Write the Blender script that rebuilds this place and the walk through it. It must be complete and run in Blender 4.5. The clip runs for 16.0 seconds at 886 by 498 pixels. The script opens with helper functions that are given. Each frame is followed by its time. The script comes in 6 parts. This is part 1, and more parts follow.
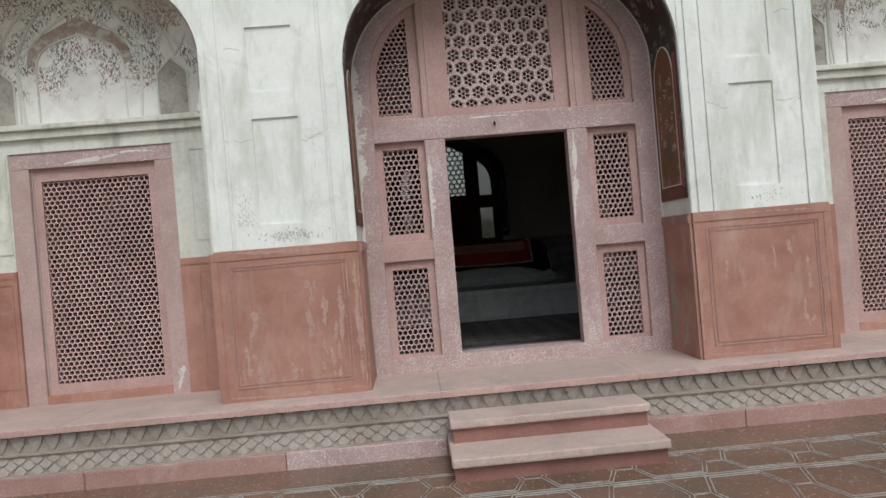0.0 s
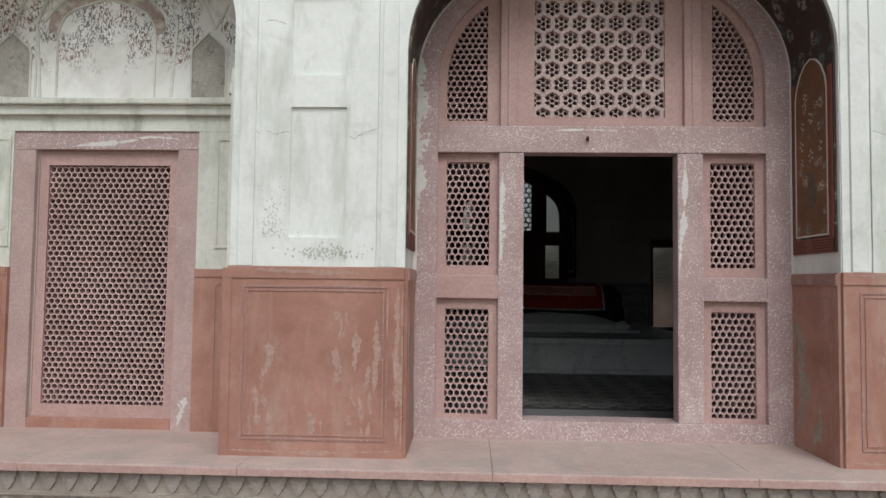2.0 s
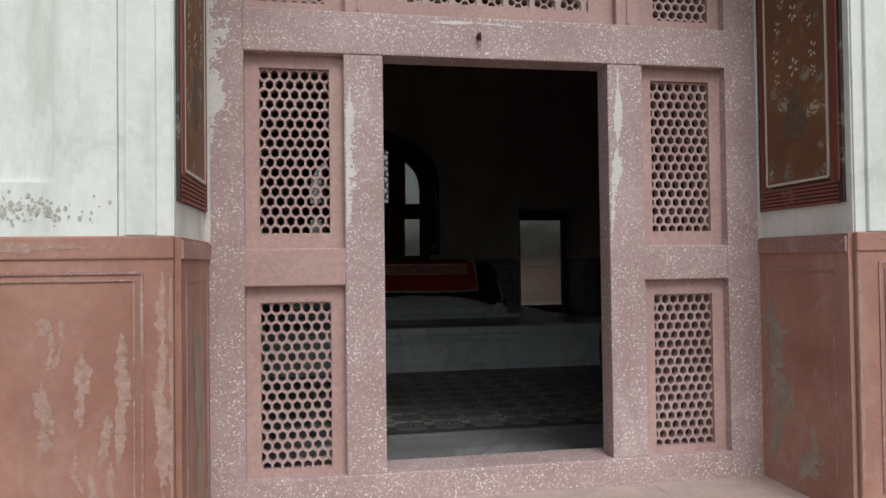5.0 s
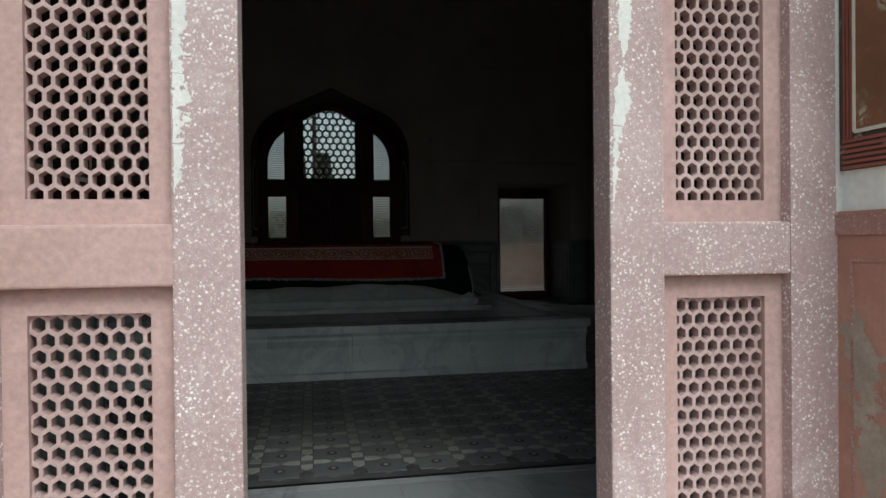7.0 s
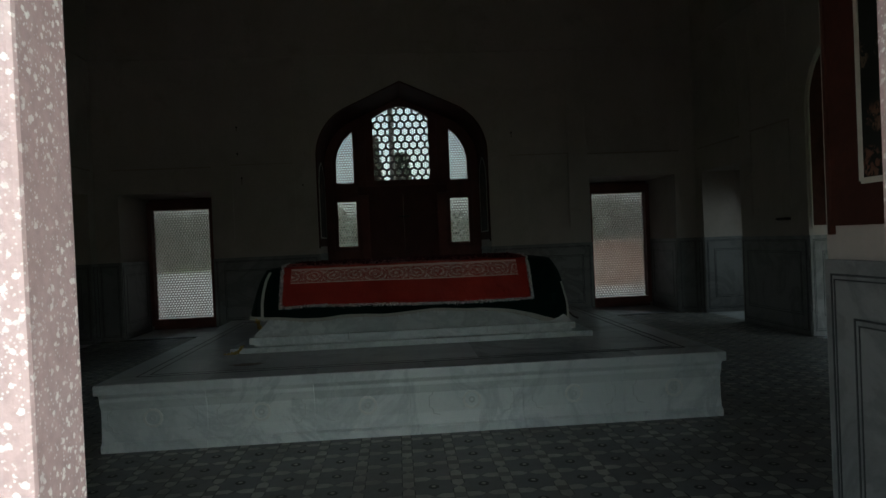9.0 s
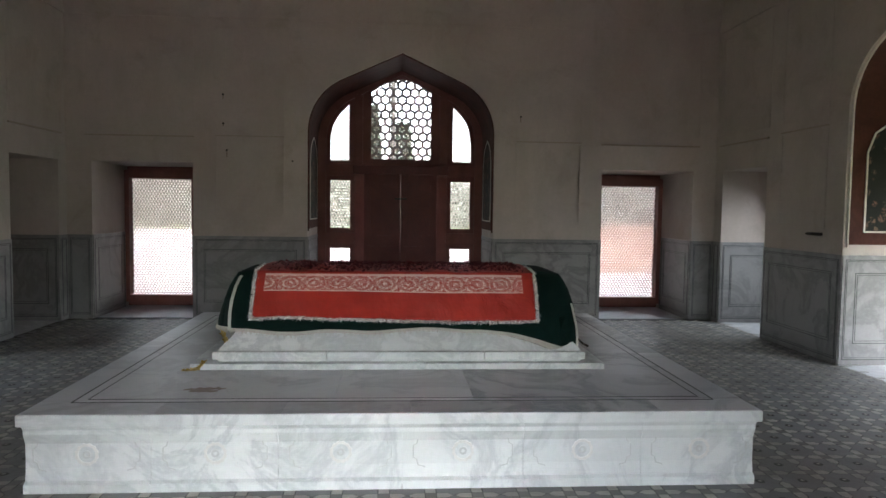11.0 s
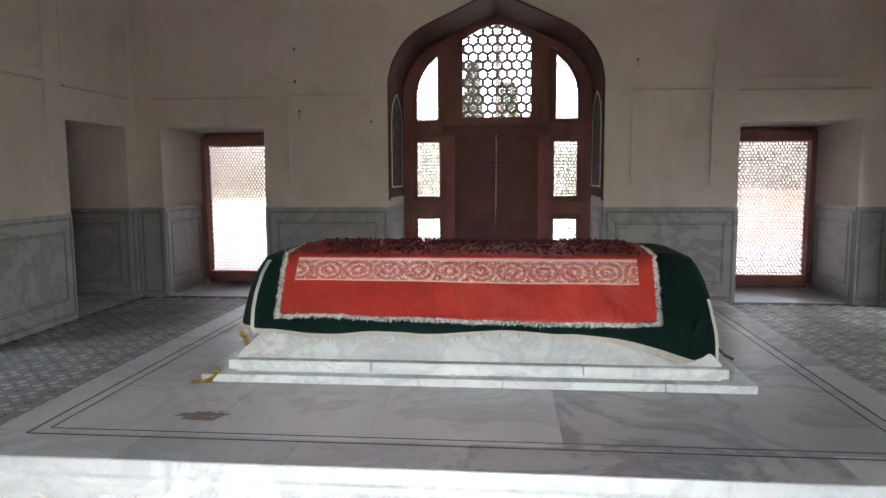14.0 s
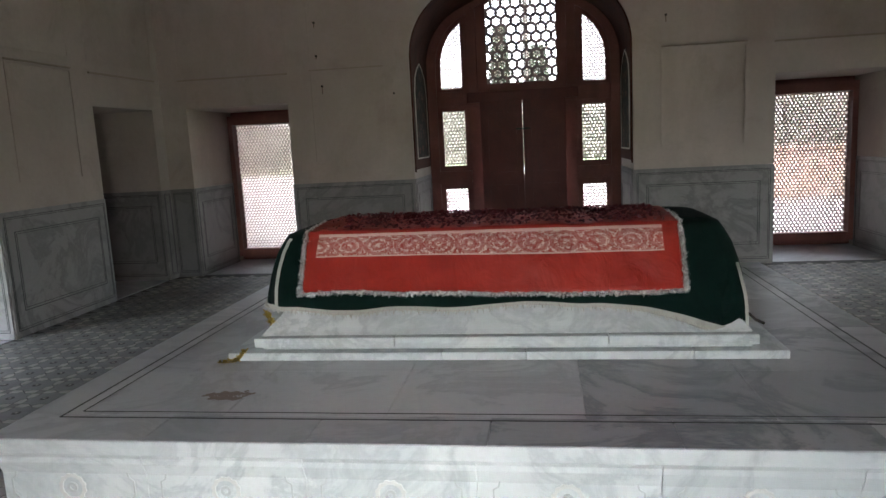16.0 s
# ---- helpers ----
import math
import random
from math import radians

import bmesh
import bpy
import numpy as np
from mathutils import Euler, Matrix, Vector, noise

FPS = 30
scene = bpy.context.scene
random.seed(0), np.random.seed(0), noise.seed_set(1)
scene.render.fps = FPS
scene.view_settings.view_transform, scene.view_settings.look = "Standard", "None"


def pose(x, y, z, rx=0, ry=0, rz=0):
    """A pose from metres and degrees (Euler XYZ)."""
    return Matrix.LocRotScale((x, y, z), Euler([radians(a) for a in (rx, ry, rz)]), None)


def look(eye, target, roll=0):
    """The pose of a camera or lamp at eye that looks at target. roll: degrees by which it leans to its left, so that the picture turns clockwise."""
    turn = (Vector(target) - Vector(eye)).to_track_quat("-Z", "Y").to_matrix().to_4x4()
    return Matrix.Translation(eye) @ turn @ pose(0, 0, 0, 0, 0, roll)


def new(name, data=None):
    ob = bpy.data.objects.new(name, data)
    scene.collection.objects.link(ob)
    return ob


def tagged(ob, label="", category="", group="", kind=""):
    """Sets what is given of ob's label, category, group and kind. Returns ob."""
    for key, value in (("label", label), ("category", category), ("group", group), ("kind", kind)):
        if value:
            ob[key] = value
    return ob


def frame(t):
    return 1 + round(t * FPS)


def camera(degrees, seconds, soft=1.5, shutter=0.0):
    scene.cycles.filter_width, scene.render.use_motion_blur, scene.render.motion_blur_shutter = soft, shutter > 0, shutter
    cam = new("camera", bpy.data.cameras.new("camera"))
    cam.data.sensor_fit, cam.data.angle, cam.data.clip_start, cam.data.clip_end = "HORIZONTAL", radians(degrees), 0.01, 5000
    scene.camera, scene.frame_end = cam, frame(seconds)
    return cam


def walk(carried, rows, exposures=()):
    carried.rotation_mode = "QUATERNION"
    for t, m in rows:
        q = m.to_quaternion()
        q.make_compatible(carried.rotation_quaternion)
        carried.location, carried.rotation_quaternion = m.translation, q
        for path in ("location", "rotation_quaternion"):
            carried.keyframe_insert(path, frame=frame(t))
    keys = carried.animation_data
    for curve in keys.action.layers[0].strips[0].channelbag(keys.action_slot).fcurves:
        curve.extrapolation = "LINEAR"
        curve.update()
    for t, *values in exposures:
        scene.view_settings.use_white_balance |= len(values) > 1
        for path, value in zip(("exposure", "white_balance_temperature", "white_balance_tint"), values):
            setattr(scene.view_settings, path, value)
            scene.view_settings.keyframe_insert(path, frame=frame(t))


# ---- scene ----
cam = camera(65.4, 16.0)
PATH = [
    (0, (-0.903, -6.422, 0.991), (-0.823, -4.424, 0.986), -4.8),
    (0.5, (-0.968, -6.124, 1.012), (-0.819, -4.13, 1.059), -3.0),
    (1, (-1.002, -5.843, 1.018), (-0.94, -3.847, 1.121), -4.0),
    (1.5, (-1.003, -5.495, 1.008), (-1.212, -3.512, 1.165), 0.0),
    (2, (-0.946, -5.217, 1.008), (-1.025, -3.221, 1.105), 0.7),
    (2.5, (-0.939, -4.957, 1.009), (-0.998, -2.961, 1.121), 0.5),
    (2.8, (-1.034, -4.798, 1.008), (-1.102, -2.801, 1.098), -0.3),
    (3, (-1.059, -4.699, 0.99), (-1.165, -2.703, 1.058), -0.8),
    (3.5, (-1.015, -4.35, 1.011), (-1.019, -2.352, 1.086), -1.7),
    (4, (-0.928, -4.033, 1.006), (-0.645, -2.054, 1.064), 0.8),
    (4.2, (-0.926, -3.858, 1.007), (-0.565, -1.893, 1.106), 1.7),
    (4.5, (-0.903, -3.677, 1.016), (-0.524, -1.715, 1.087), 0.1),
    (4.7, (-0.877, -3.539, 0.994), (-0.544, -1.568, 1.033), -0.8),
    (6.8, (-0.39, -2.2, 1.013), (0.007, -0.241, 1.051), 0.1),
    (7, (-0.344, -2.083, 1.006), (0.032, -0.119, 0.989), -0.6),
    (7.5, (-0.29, -1.746, 0.987), (0.084, 0.218, 0.956), 0.8),
    (8, (-0.256, -1.451, 1.0), (0.075, 0.521, 0.959), -1.6),
    (8.5, (-0.176, -1.094, 1.059), (-0.034, 0.901, 1.051), -3.4),
    (10.8, (-0.041, -0.199, 1.514), (0.137, 1.788, 1.373), 0.7),
    (11, (-0.055, -0.072, 1.5), (0.084, 1.92, 1.38), 0.8),
    (11.5, (-0.042, 0.151, 1.499), (0.061, 2.147, 1.423), -0.5),
    (12, (-0.038, 0.381, 1.501), (-0.015, 2.379, 1.417), -0.6),
    (12.5, (0.071, 0.679, 1.49), (-0.127, 2.667, 1.384), -0.1),
    (13, (0.136, 0.855, 1.482), (-0.031, 2.847, 1.401), -0.0),
    (13.5, (0.171, 1.114, 1.495), (-0.003, 3.105, 1.415), 2.5),
    (14, (0.209, 1.283, 1.469), (0.021, 3.262, 1.253), -0.3),
    (14.5, (0.266, 1.355, 1.476), (0.079, 3.33, 1.223), -2.4),
    (15, (0.319, 1.379, 1.471), (0.006, 3.33, 1.165), -1.5),
    (15.5, (0.3, 1.37, 1.487), (0.035, 3.326, 1.162), -2.5),
    (16, (0.3, 1.34, 1.484), (0.006, 3.295, 1.181), -2.9),
]
EXPOSURES = [(0, -0.1, 6200, 7), (4.7, -0.08, 6200, 7), (7.0, 0.45, 5850, -4), (8.6, 0.8, 5750, -10), (10.6, 4.2, 6100, 10), (12.0, 4.5, 6100, 10), (13.4, 5.15, 6230, 12), (14.05, 5.16, 6170, 12), (14.5, 4.85, 6150, 12), (15.0, 4.62, 6100, 10), (16, 4.45, 6150, 10)]
walk(cam, [(t, look(eye, target, roll)) for t, eye, target, roll in PATH], EXPOSURES)

# ---- light ----
world = bpy.data.worlds.new("sky")
scene.world = world
world.use_nodes = True
wn, wl = world.node_tree.nodes, world.node_tree.links
sky = wn.new("ShaderNodeTexSky")
sky.sky_type, sky.sun_disc = "NISHITA", False
sky.sun_elevation, sky.sun_rotation = radians(52), radians(167)
sky.dust_density, sky.air_density = 4.0, 1.5
soften = wn.new("ShaderNodeHueSaturation")
soften.inputs["Saturation"].default_value = 0.42
wl.new(sky.outputs["Color"], soften.inputs["Color"])
wl.new(soften.outputs["Color"], wn["Background"].inputs["Color"])
wn["Background"].inputs["Strength"].default_value = 0.13
sun = new("sun", bpy.data.lights.new("sun", "SUN"))
sun.data.energy, sun.data.angle, sun.data.color = 1.2, radians(28), (1.0, 0.99, 0.98)
sun.matrix_world = look((3, -12.5, 16.5), (0, 0, 0))


def window_light(x, y, z, tx, ty, tz, wide, high, watts):
    lamp = bpy.data.lights.new("window_light", "AREA")
    lamp.shape, lamp.size, lamp.size_y, lamp.energy = "RECTANGLE", wide, high, watts
    lamp.color = (0.93, 0.98, 1.0)
    lamp.spread = radians(110)
    ob = new("window_light", lamp)
    ob.matrix_world = look((x, y, z), (tx, ty, tz))
    return ob


# daylight that the far east window lets in
window_light(5.85, 9.25, 1.0, 2.0, 9.25, -0.8, 0.95, 1.85, 1.1)

# ---- materials ----


def tree(name):
    m = bpy.data.materials.new(name)
    m.use_nodes = True
    return m, m.node_tree.nodes, m.node_tree.links, m.node_tree.nodes["Principled BSDF"]


def ramp(n, l, source, stops):
    r = n.new("ShaderNodeValToRGB")
    while len(r.color_ramp.elements) < len(stops):
        r.color_ramp.elements.new(0.5)
    for e, (p, c) in zip(r.color_ramp.elements, stops):
        e.position = p
        e.color = (*c, 1) if isinstance(c, tuple) else (c, c, c, 1)
    l.new(source, r.inputs["Fac"])
    return r.outputs["Color"]


def noise_of(n, l, co, scale, detail=6.0, rough=0.6, distortion=0.0, stretch=None):
    if stretch:
        mp = n.new("ShaderNodeMapping")
        mp.inputs["Scale"].default_value = stretch
        l.new(co, mp.inputs["Vector"])
        co = mp.outputs["Vector"]
    t = n.new("ShaderNodeTexNoise")
    t.inputs["Scale"].default_value, t.inputs["Detail"].default_value = scale, detail
    t.inputs["Roughness"].default_value, t.inputs["Distortion"].default_value = rough, distortion
    l.new(co, t.inputs["Vector"])
    return t.outputs["Fac"]


def mixed(n, l, fac, a, b, blend="MIX"):
    x = n.new("ShaderNodeMix")
    x.data_type, x.blend_type = "RGBA", blend
    if isinstance(fac, float):
        x.inputs[0].default_value = fac
    else:
        l.new(fac, x.inputs[0])
    for i, c in ((6, a), (7, b)):
        if isinstance(c, tuple):
            x.inputs[i].default_value = (*c, 1)
        else:
            l.new(c, x.inputs[i])
    return x.outputs[2]


def where(n, l):
    return n.new("ShaderNodeNewGeometry").outputs["Position"]


def bumped(n, l, b, height, strength, distance=0.01):
    k = n.new("ShaderNodeBump")
    k.inputs["Strength"].default_value, k.inputs["Distance"].default_value = strength, distance
    l.new(height, k.inputs["Height"])
    l.new(k.outputs["Normal"], b.inputs["Normal"])


def stone(name, low, high, rough=0.7, scale=1.3, grain=40.0, bump=0.25, spots=None, specks=None, streak=None, vary=0.0, mottle=0.35):
    """A mottled surface: two colours at a broad scale, fine grain, then worn spots, light specks and run-down streaks."""
    m, n, l, b = tree(name)
    co = where(n, l)
    broad = noise_of(n, l, co, scale, 7, 0.62, 0.4)
    c = ramp(n, l, broad, [(0.32, low), (0.68, high)])
    fine = noise_of(n, l, co, grain, 4, 0.6)
    c = mixed(n, l, mottle, c, ramp(n, l, fine, [(0.3, 0.35), (0.7, 0.75)]), "OVERLAY")
    if streak:
        colour, lo, hi, amount = streak
        f = noise_of(n, l, co, 2.2, 6, 0.65, 0.3, (1.6, 1.6, 0.42))
        c = mixed(n, l, ramp(n, l, f, [(lo, 0.0), (hi, amount)]), c, colour)
    if spots:
        colour, sc, lo, hi, amount = spots
        f = noise_of(n, l, co, sc, 8, 0.7, 0.6)
        c = mixed(n, l, ramp(n, l, f, [(lo, 0.0), (hi, amount)]), c, colour)
    if specks:
        colour, sc, lo, hi = specks
        v = n.new("ShaderNodeTexVoronoi")
        v.inputs["Scale"].default_value = sc
        l.new(co, v.inputs["Vector"])
        wob = n.new("ShaderNodeMath")
        wob.operation = "ADD"
        l.new(v.outputs["Distance"], wob.inputs[0])
        l.new(ramp(n, l, noise_of(n, l, co, sc * 1.3, 5, 0.7), [(0.25, 0.0), (0.75, 0.62)]), wob.inputs[1])
        v2 = n.new("ShaderNodeTexVoronoi")
        v2.inputs["Scale"].default_value = sc * 2.1
        l.new(co, v2.inputs["Vector"])
        patch = ramp(n, l, noise_of(n, l, co, 4.5, 5, 0.65), [(0.38, 0.25), (0.60, 1.0)])
        c = mixed(n, l, mixed(n, l, 1.0, ramp(n, l, v2.outputs["Distance"], [(0.16, 0.75), (0.30, 0.0)]), patch, "MULTIPLY"), c, colour)
        c = mixed(n, l, mixed(n, l, 1.0, ramp(n, l, wob.outputs[0], [(lo, 0.95), (hi, 0.0)]), patch, "MULTIPLY"), c, colour)
    if vary:
        r = n.new("ShaderNodeObjectInfo").outputs["Random"]
        c = mixed(n, l, ramp(n, l, r, [(0.0, 0.0), (1.0, vary)]), c, tuple(v * 0.45 for v in low))
    l.new(c, b.inputs["Base Color"])
    l.new(ramp(n, l, fine, [(0.2, max(rough - 0.12, 0.05)), (0.8, min(rough + 0.12, 1.0))]), b.inputs["Roughness"])
    bumped(n, l, b, fine, bump, 0.006)
    return m


def marble(name, base, vein, rough=0.32, scale=1.1, amount=0.75, block=None):
    m, n, l, b = tree(name)
    co = where(n, l)
    a = noise_of(n, l, co, scale, 9, 0.66, 0.9)
    c = ramp(n, l, a, [(0.37, base), (0.47, tuple(x * (1 - amount) + y * amount for x, y in zip(base, vein))), (0.52, tuple(0.9 * x + 0.1 * y for x, y in zip(base, vein))), (0.62, base), (0.72, tuple(x * (1 - amount * 0.6) + y * amount * 0.6 for x, y in zip(base, vein)))])
    d = noise_of(n, l, co, scale * 0.45, 4, 0.5, 0.5)
    c = mixed(n, l, ramp(n, l, d, [(0.40, 0.0), (0.70, 0.5)]), c, tuple(0.45 * x + 0.55 * y for x, y in zip(base, vein)))
    f = noise_of(n, l, co, 30, 4, 0.6)
    c = mixed(n, l, 0.16, c, ramp(n, l, f, [(0.3, 0.3), (0.7, 0.7)]), "OVERLAY")
    if block:
        r = n.new("ShaderNodeObjectInfo").outputs["Random"]
        c = mixed(n, l, ramp(n, l, r, [(0.0, 0.0), (1.0, block)]), c, vein)
    l.new(c, b.inputs["Base Color"])
    l.new(ramp(n, l, f, [(0.2, rough), (0.8, rough + 0.2)]), b.inputs["Roughness"])
    bumped(n, l, b, f, 0.06, 0.004)
    return m


def plain(name, colour, rough=0.6, metal=0.0):
    m, n, l, b = tree(name)
    f = noise_of(n, l, where(n, l), 25, 5, 0.6)
    l.new(mixed(n, l, ramp(n, l, f, [(0.35, 0.0), (0.7, 0.45)]), colour, tuple(v * 0.7 for v in colour)), b.inputs["Base Color"])
    b.inputs["Roughness"].default_value, b.inputs["Metallic"].default_value = rough, metal
    return m


M_WHITE = stone("lime_plaster", (0.69, 0.71, 0.675), (0.85, 0.87, 0.835), 0.85, 0.9, 30, 0.2,
                spots=((0.47, 0.49, 0.42), 3.2, 0.56, 0.80, 0.75), streak=((0.46, 0.49, 0.40), 0.48, 0.72, 0.75))
M_BAY = stone("weathered_bay_plaster", (0.58, 0.59, 0.52), (0.72, 0.725, 0.66), 0.88, 1.1, 30, 0.25,
              spots=((0.33, 0.22, 0.17), 2.6, 0.64, 0.74, 0.7), streak=((0.25, 0.26, 0.20), 0.48, 0.72, 0.72))
M_MOULD = stone("black_mould", (0.38, 0.38, 0.33), (0.52, 0.52, 0.47), 0.9, 6, 60, 0.2)
M_RED = stone("red_plaster_dado", (0.295, 0.138, 0.10), (0.425, 0.228, 0.175), 0.72, 2.4, 45, 0.18,
              spots=((0.49, 0.34, 0.29), 4.5, 0.56, 0.74, 0.5), streak=((0.50, 0.36, 0.30), 0.53, 0.68, 0.5), mottle=0.2)
M_SPECK = stone("speckled_red_sandstone", (0.345, 0.235, 0.226), (0.445, 0.325, 0.315), 0.68, 2.0, 60, 0.25,
                specks=((0.82, 0.77, 0.74), 66, 0.53, 0.61), spots=((0.60, 0.53, 0.50), 2.4, 0.58, 0.74, 0.6))
M_SAND = stone("pink_sandstone", (0.39, 0.248, 0.226), (0.49, 0.33, 0.305), 0.72, 1.8, 50, 0.22,
               spots=((0.56, 0.45, 0.40), 2.4, 0.66, 0.78, 0.5))
M_WORNSTILE = stone("worn_pink_sandstone", (0.38, 0.262, 0.24), (0.475, 0.345, 0.325), 0.72, 2.4, 55, 0.22,
                    specks=((0.66, 0.58, 0.55), 66, 0.36, 0.46), spots=((0.60, 0.53, 0.50), 3.0, 0.60, 0.76, 0.6))
M_ROSETTE = stone("bleached_carved_sandstone", (0.40, 0.30, 0.28), (0.51, 0.40, 0.375), 0.78, 2.2, 60, 0.15)
M_JALI = stone("carved_jali_sandstone", (0.37, 0.25, 0.235), (0.465, 0.332, 0.315), 0.75, 2.2, 60, 0.15)
M_LEDGE_EDGE = stone("pink_ledge_edge", (0.40, 0.255, 0.225), (0.51, 0.35, 0.315), 0.7, 1.8, 50, 0.25,
                     spots=((0.52, 0.44, 0.40), 4.0, 0.60, 0.68, 0.7))
M_LEDGE = stone("worn_ledge_stone", (0.40, 0.298, 0.262), (0.51, 0.40, 0.358), 0.7, 1.6, 50, 0.2,
                specks=((0.58, 0.49, 0.46), 60, 0.28, 0.36), spots=((0.50, 0.25, 0.20), 1.5, 0.6, 0.75, 0.5), streak=((0.34, 0.295, 0.265), 0.47, 0.68, 0.7))
M_BAND = stone("grey_carved_plinth_stone", (0.27, 0.235, 0.20), (0.39, 0.34, 0.29), 0.8, 2.5, 50, 0.3,
               spots=((0.33, 0.19, 0.15), 2.0, 0.55, 0.7, 0.6))
M_STEP = stone("red_step_stone", (0.31, 0.165, 0.14), (0.43, 0.255, 0.225), 0.6, 2.0, 50, 0.2,
               specks=((0.70, 0.60, 0.56), 60, 0.42, 0.52), spots=((0.58, 0.44, 0.39), 3.0, 0.54, 0.70, 0.7), vary=0.25)
M_COURT = stone("damp_courtyard_stone", (0.13, 0.085, 0.058), (0.24, 0.13, 0.09), 0.22, 1.2, 40, 0.15,
                spots=((0.13, 0.11, 0.08), 1.6, 0.5, 0.7, 0.7), vary=0.3)
M_INLAY = stone("white_inlay_strip", (0.30, 0.29, 0.27), (0.44, 0.43, 0.41), 0.6, 5, 50, 0.15, spots=((0.17, 0.11, 0.08), 5, 0.48, 0.58, 0.85))
M_GREEN = stone("dry_lawn", (0.10, 0.12, 0.05), (0.17, 0.18, 0.08), 0.95, 0.7, 15, 0.6)
M_PAVE = stone("pale_paving", (0.30, 0.275, 0.245), (0.40, 0.37, 0.335), 0.85, 0.9, 20, 0.2)
M_INNER = stone("aged_inner_plaster", (0.39, 0.337, 0.30), (0.49, 0.434, 0.39), 0.85, 0.7, 18, 0.05,
                spots=((0.31, 0.26, 0.21), 1.5, 0.54, 0.78, 0.7), streak=((0.40, 0.345, 0.29), 0.48, 0.75, 0.6), mottle=0.10)
# darker plaster colour that paints the ledges' shadow lines
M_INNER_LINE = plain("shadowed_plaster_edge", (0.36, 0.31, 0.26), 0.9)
M_DADO = marble("grey_marble_dado", (0.28, 0.277, 0.275), (0.105, 0.106, 0.108), 0.38, 1.6, 0.58, 0.40)
M_BLACK = plain("black_marble_line", (0.035, 0.037, 0.04), 0.4)
M_MARBLE = marble("white_marble", (0.79, 0.825, 0.82), (0.40, 0.44, 0.46), 0.33, 2.0, 0.6, 0.3)
M_CENO = marble("grey_white_marble", (0.72, 0.755, 0.76), (0.37, 0.41, 0.43), 0.33, 2.3, 0.6, 0.12)
M_TOP = marble("veined_marble_top", (0.60, 0.61, 0.625), (0.29, 0.305, 0.33), 0.26, 1.5, 0.55, 0.5)
M_TILE_DARK = stone("dark_floor_stone", (0.115, 0.11, 0.10), (0.19, 0.18, 0.165), 0.42, 3, 40, 0.12, vary=0.5)
M_TILE_MID = stone("grey_floor_stone", (0.12, 0.125, 0.127), (0.19, 0.192, 0.19), 0.42, 3, 40, 0.12, vary=0.4, spots=((0.10, 0.092, 0.082), 0.7, 0.43, 0.60, 0.7))
M_TILE_LIGHT = stone("pale_floor_stone", (0.36, 0.345, 0.31), (0.49, 0.47, 0.42), 0.55, 3, 40, 0.12, vary=0.45, spots=((0.15, 0.14, 0.125), 0.7, 0.43, 0.60, 0.72))
M_JOINT = stone("floor_joint", (0.045, 0.044, 0.042), (0.08, 0.077, 0.072), 0.7, 6, 40, 0.2)
M_WOOD = stone("dark_red_painted_wood", (0.085, 0.022, 0.019), (0.135, 0.036, 0.03), 0.6, 2.2, 40, 0.2, streak=((0.06, 0.022, 0.018), 0.5, 0.75, 0.7))
M_IRON = plain("dark_iron", (0.05, 0.045, 0.04), 0.55, 0.8)
M_GOLD = plain("gold_tinsel", (0.55, 0.40, 0.10), 0.35, 0.9)
def tinsel(name):
    """Metal foil strands: sparkle put into colour, pale matt ones among darker metal."""
    m, n, l, b = tree(name)
    r = n.new("ShaderNodeNewGeometry").outputs["Random Per Island"]
    l.new(ramp(n, l, r, [(0.0, 0.3), (0.3, 0.7), (0.45, 0.97)]), b.inputs["Base Color"])
    l.new(ramp(n, l, r, [(0.0, 1.0), (0.38, 0.9), (0.46, 0.0)]), b.inputs["Metallic"])
    b.inputs["Roughness"].default_value = 0.25
    return m


M_SILVER = tinsel("silver_tinsel")
M_FRINGE = plain("cream_silver_fringe", (0.50, 0.49, 0.44), 0.55, 0.2)
M_GREENCLOTH = stone("dark_green_cloth", (0.002, 0.009, 0.0075), (0.004, 0.016, 0.013), 0.9, 3, 120, 0.25)
M_GREENCLOTH.node_tree.nodes["Principled BSDF"].inputs["Specular IOR Level"].default_value = 0.12
M_PETAL = stone("dried_rose_petals", (0.055, 0.008, 0.012), (0.15, 0.02, 0.026), 0.8, 20, 60, 0.2)
M_BARK = stone("bark", (0.08, 0.06, 0.045), (0.14, 0.11, 0.08), 0.95, 6, 40, 0.6)
M_LEAF = stone("foliage", (0.018, 0.026, 0.016), (0.035, 0.045, 0.026), 0.85, 3, 20, 0.2)
M_MAROON = stone("maroon_painted_plaster", (0.042, 0.016, 0.012), (0.08, 0.028, 0.02), 0.7, 3, 40, 0.15)
M_MAROON.node_tree.nodes["Principled BSDF"].inputs["Specular IOR Level"].default_value = 0.12
M_GREYLINE = plain("grey_inlay", (0.56, 0.59, 0.59), 0.5)
M_RELIEF = plain("weathered_marble_relief", (0.73, 0.74, 0.72), 0.5)
M_OIL = plain("brown_oil", (0.215, 0.155, 0.125), 0.4)
M_MATFIELD = stone("faded_mat_weave", (0.25, 0.30, 0.28), (0.38, 0.42, 0.38), 0.9, 4, 120, 0.4)
M_MATRED = stone("red_mat_weave", (0.30, 0.05, 0.04), (0.42, 0.09, 0.06), 0.9, 6, 120, 0.4)
M_BRICKFAR = stone("dusty_far_sandstone", (0.20, 0.12, 0.085), (0.34, 0.24, 0.185), 0.9, 0.6, 8, 0.2, spots=((0.42, 0.36, 0.30), 0.8, 0.5, 0.65, 0.8))
M_SCUFF = stone("pale_scuffed_plaster", (0.36, 0.215, 0.172), (0.455, 0.31, 0.262), 0.85, 30, 50, 0.3)
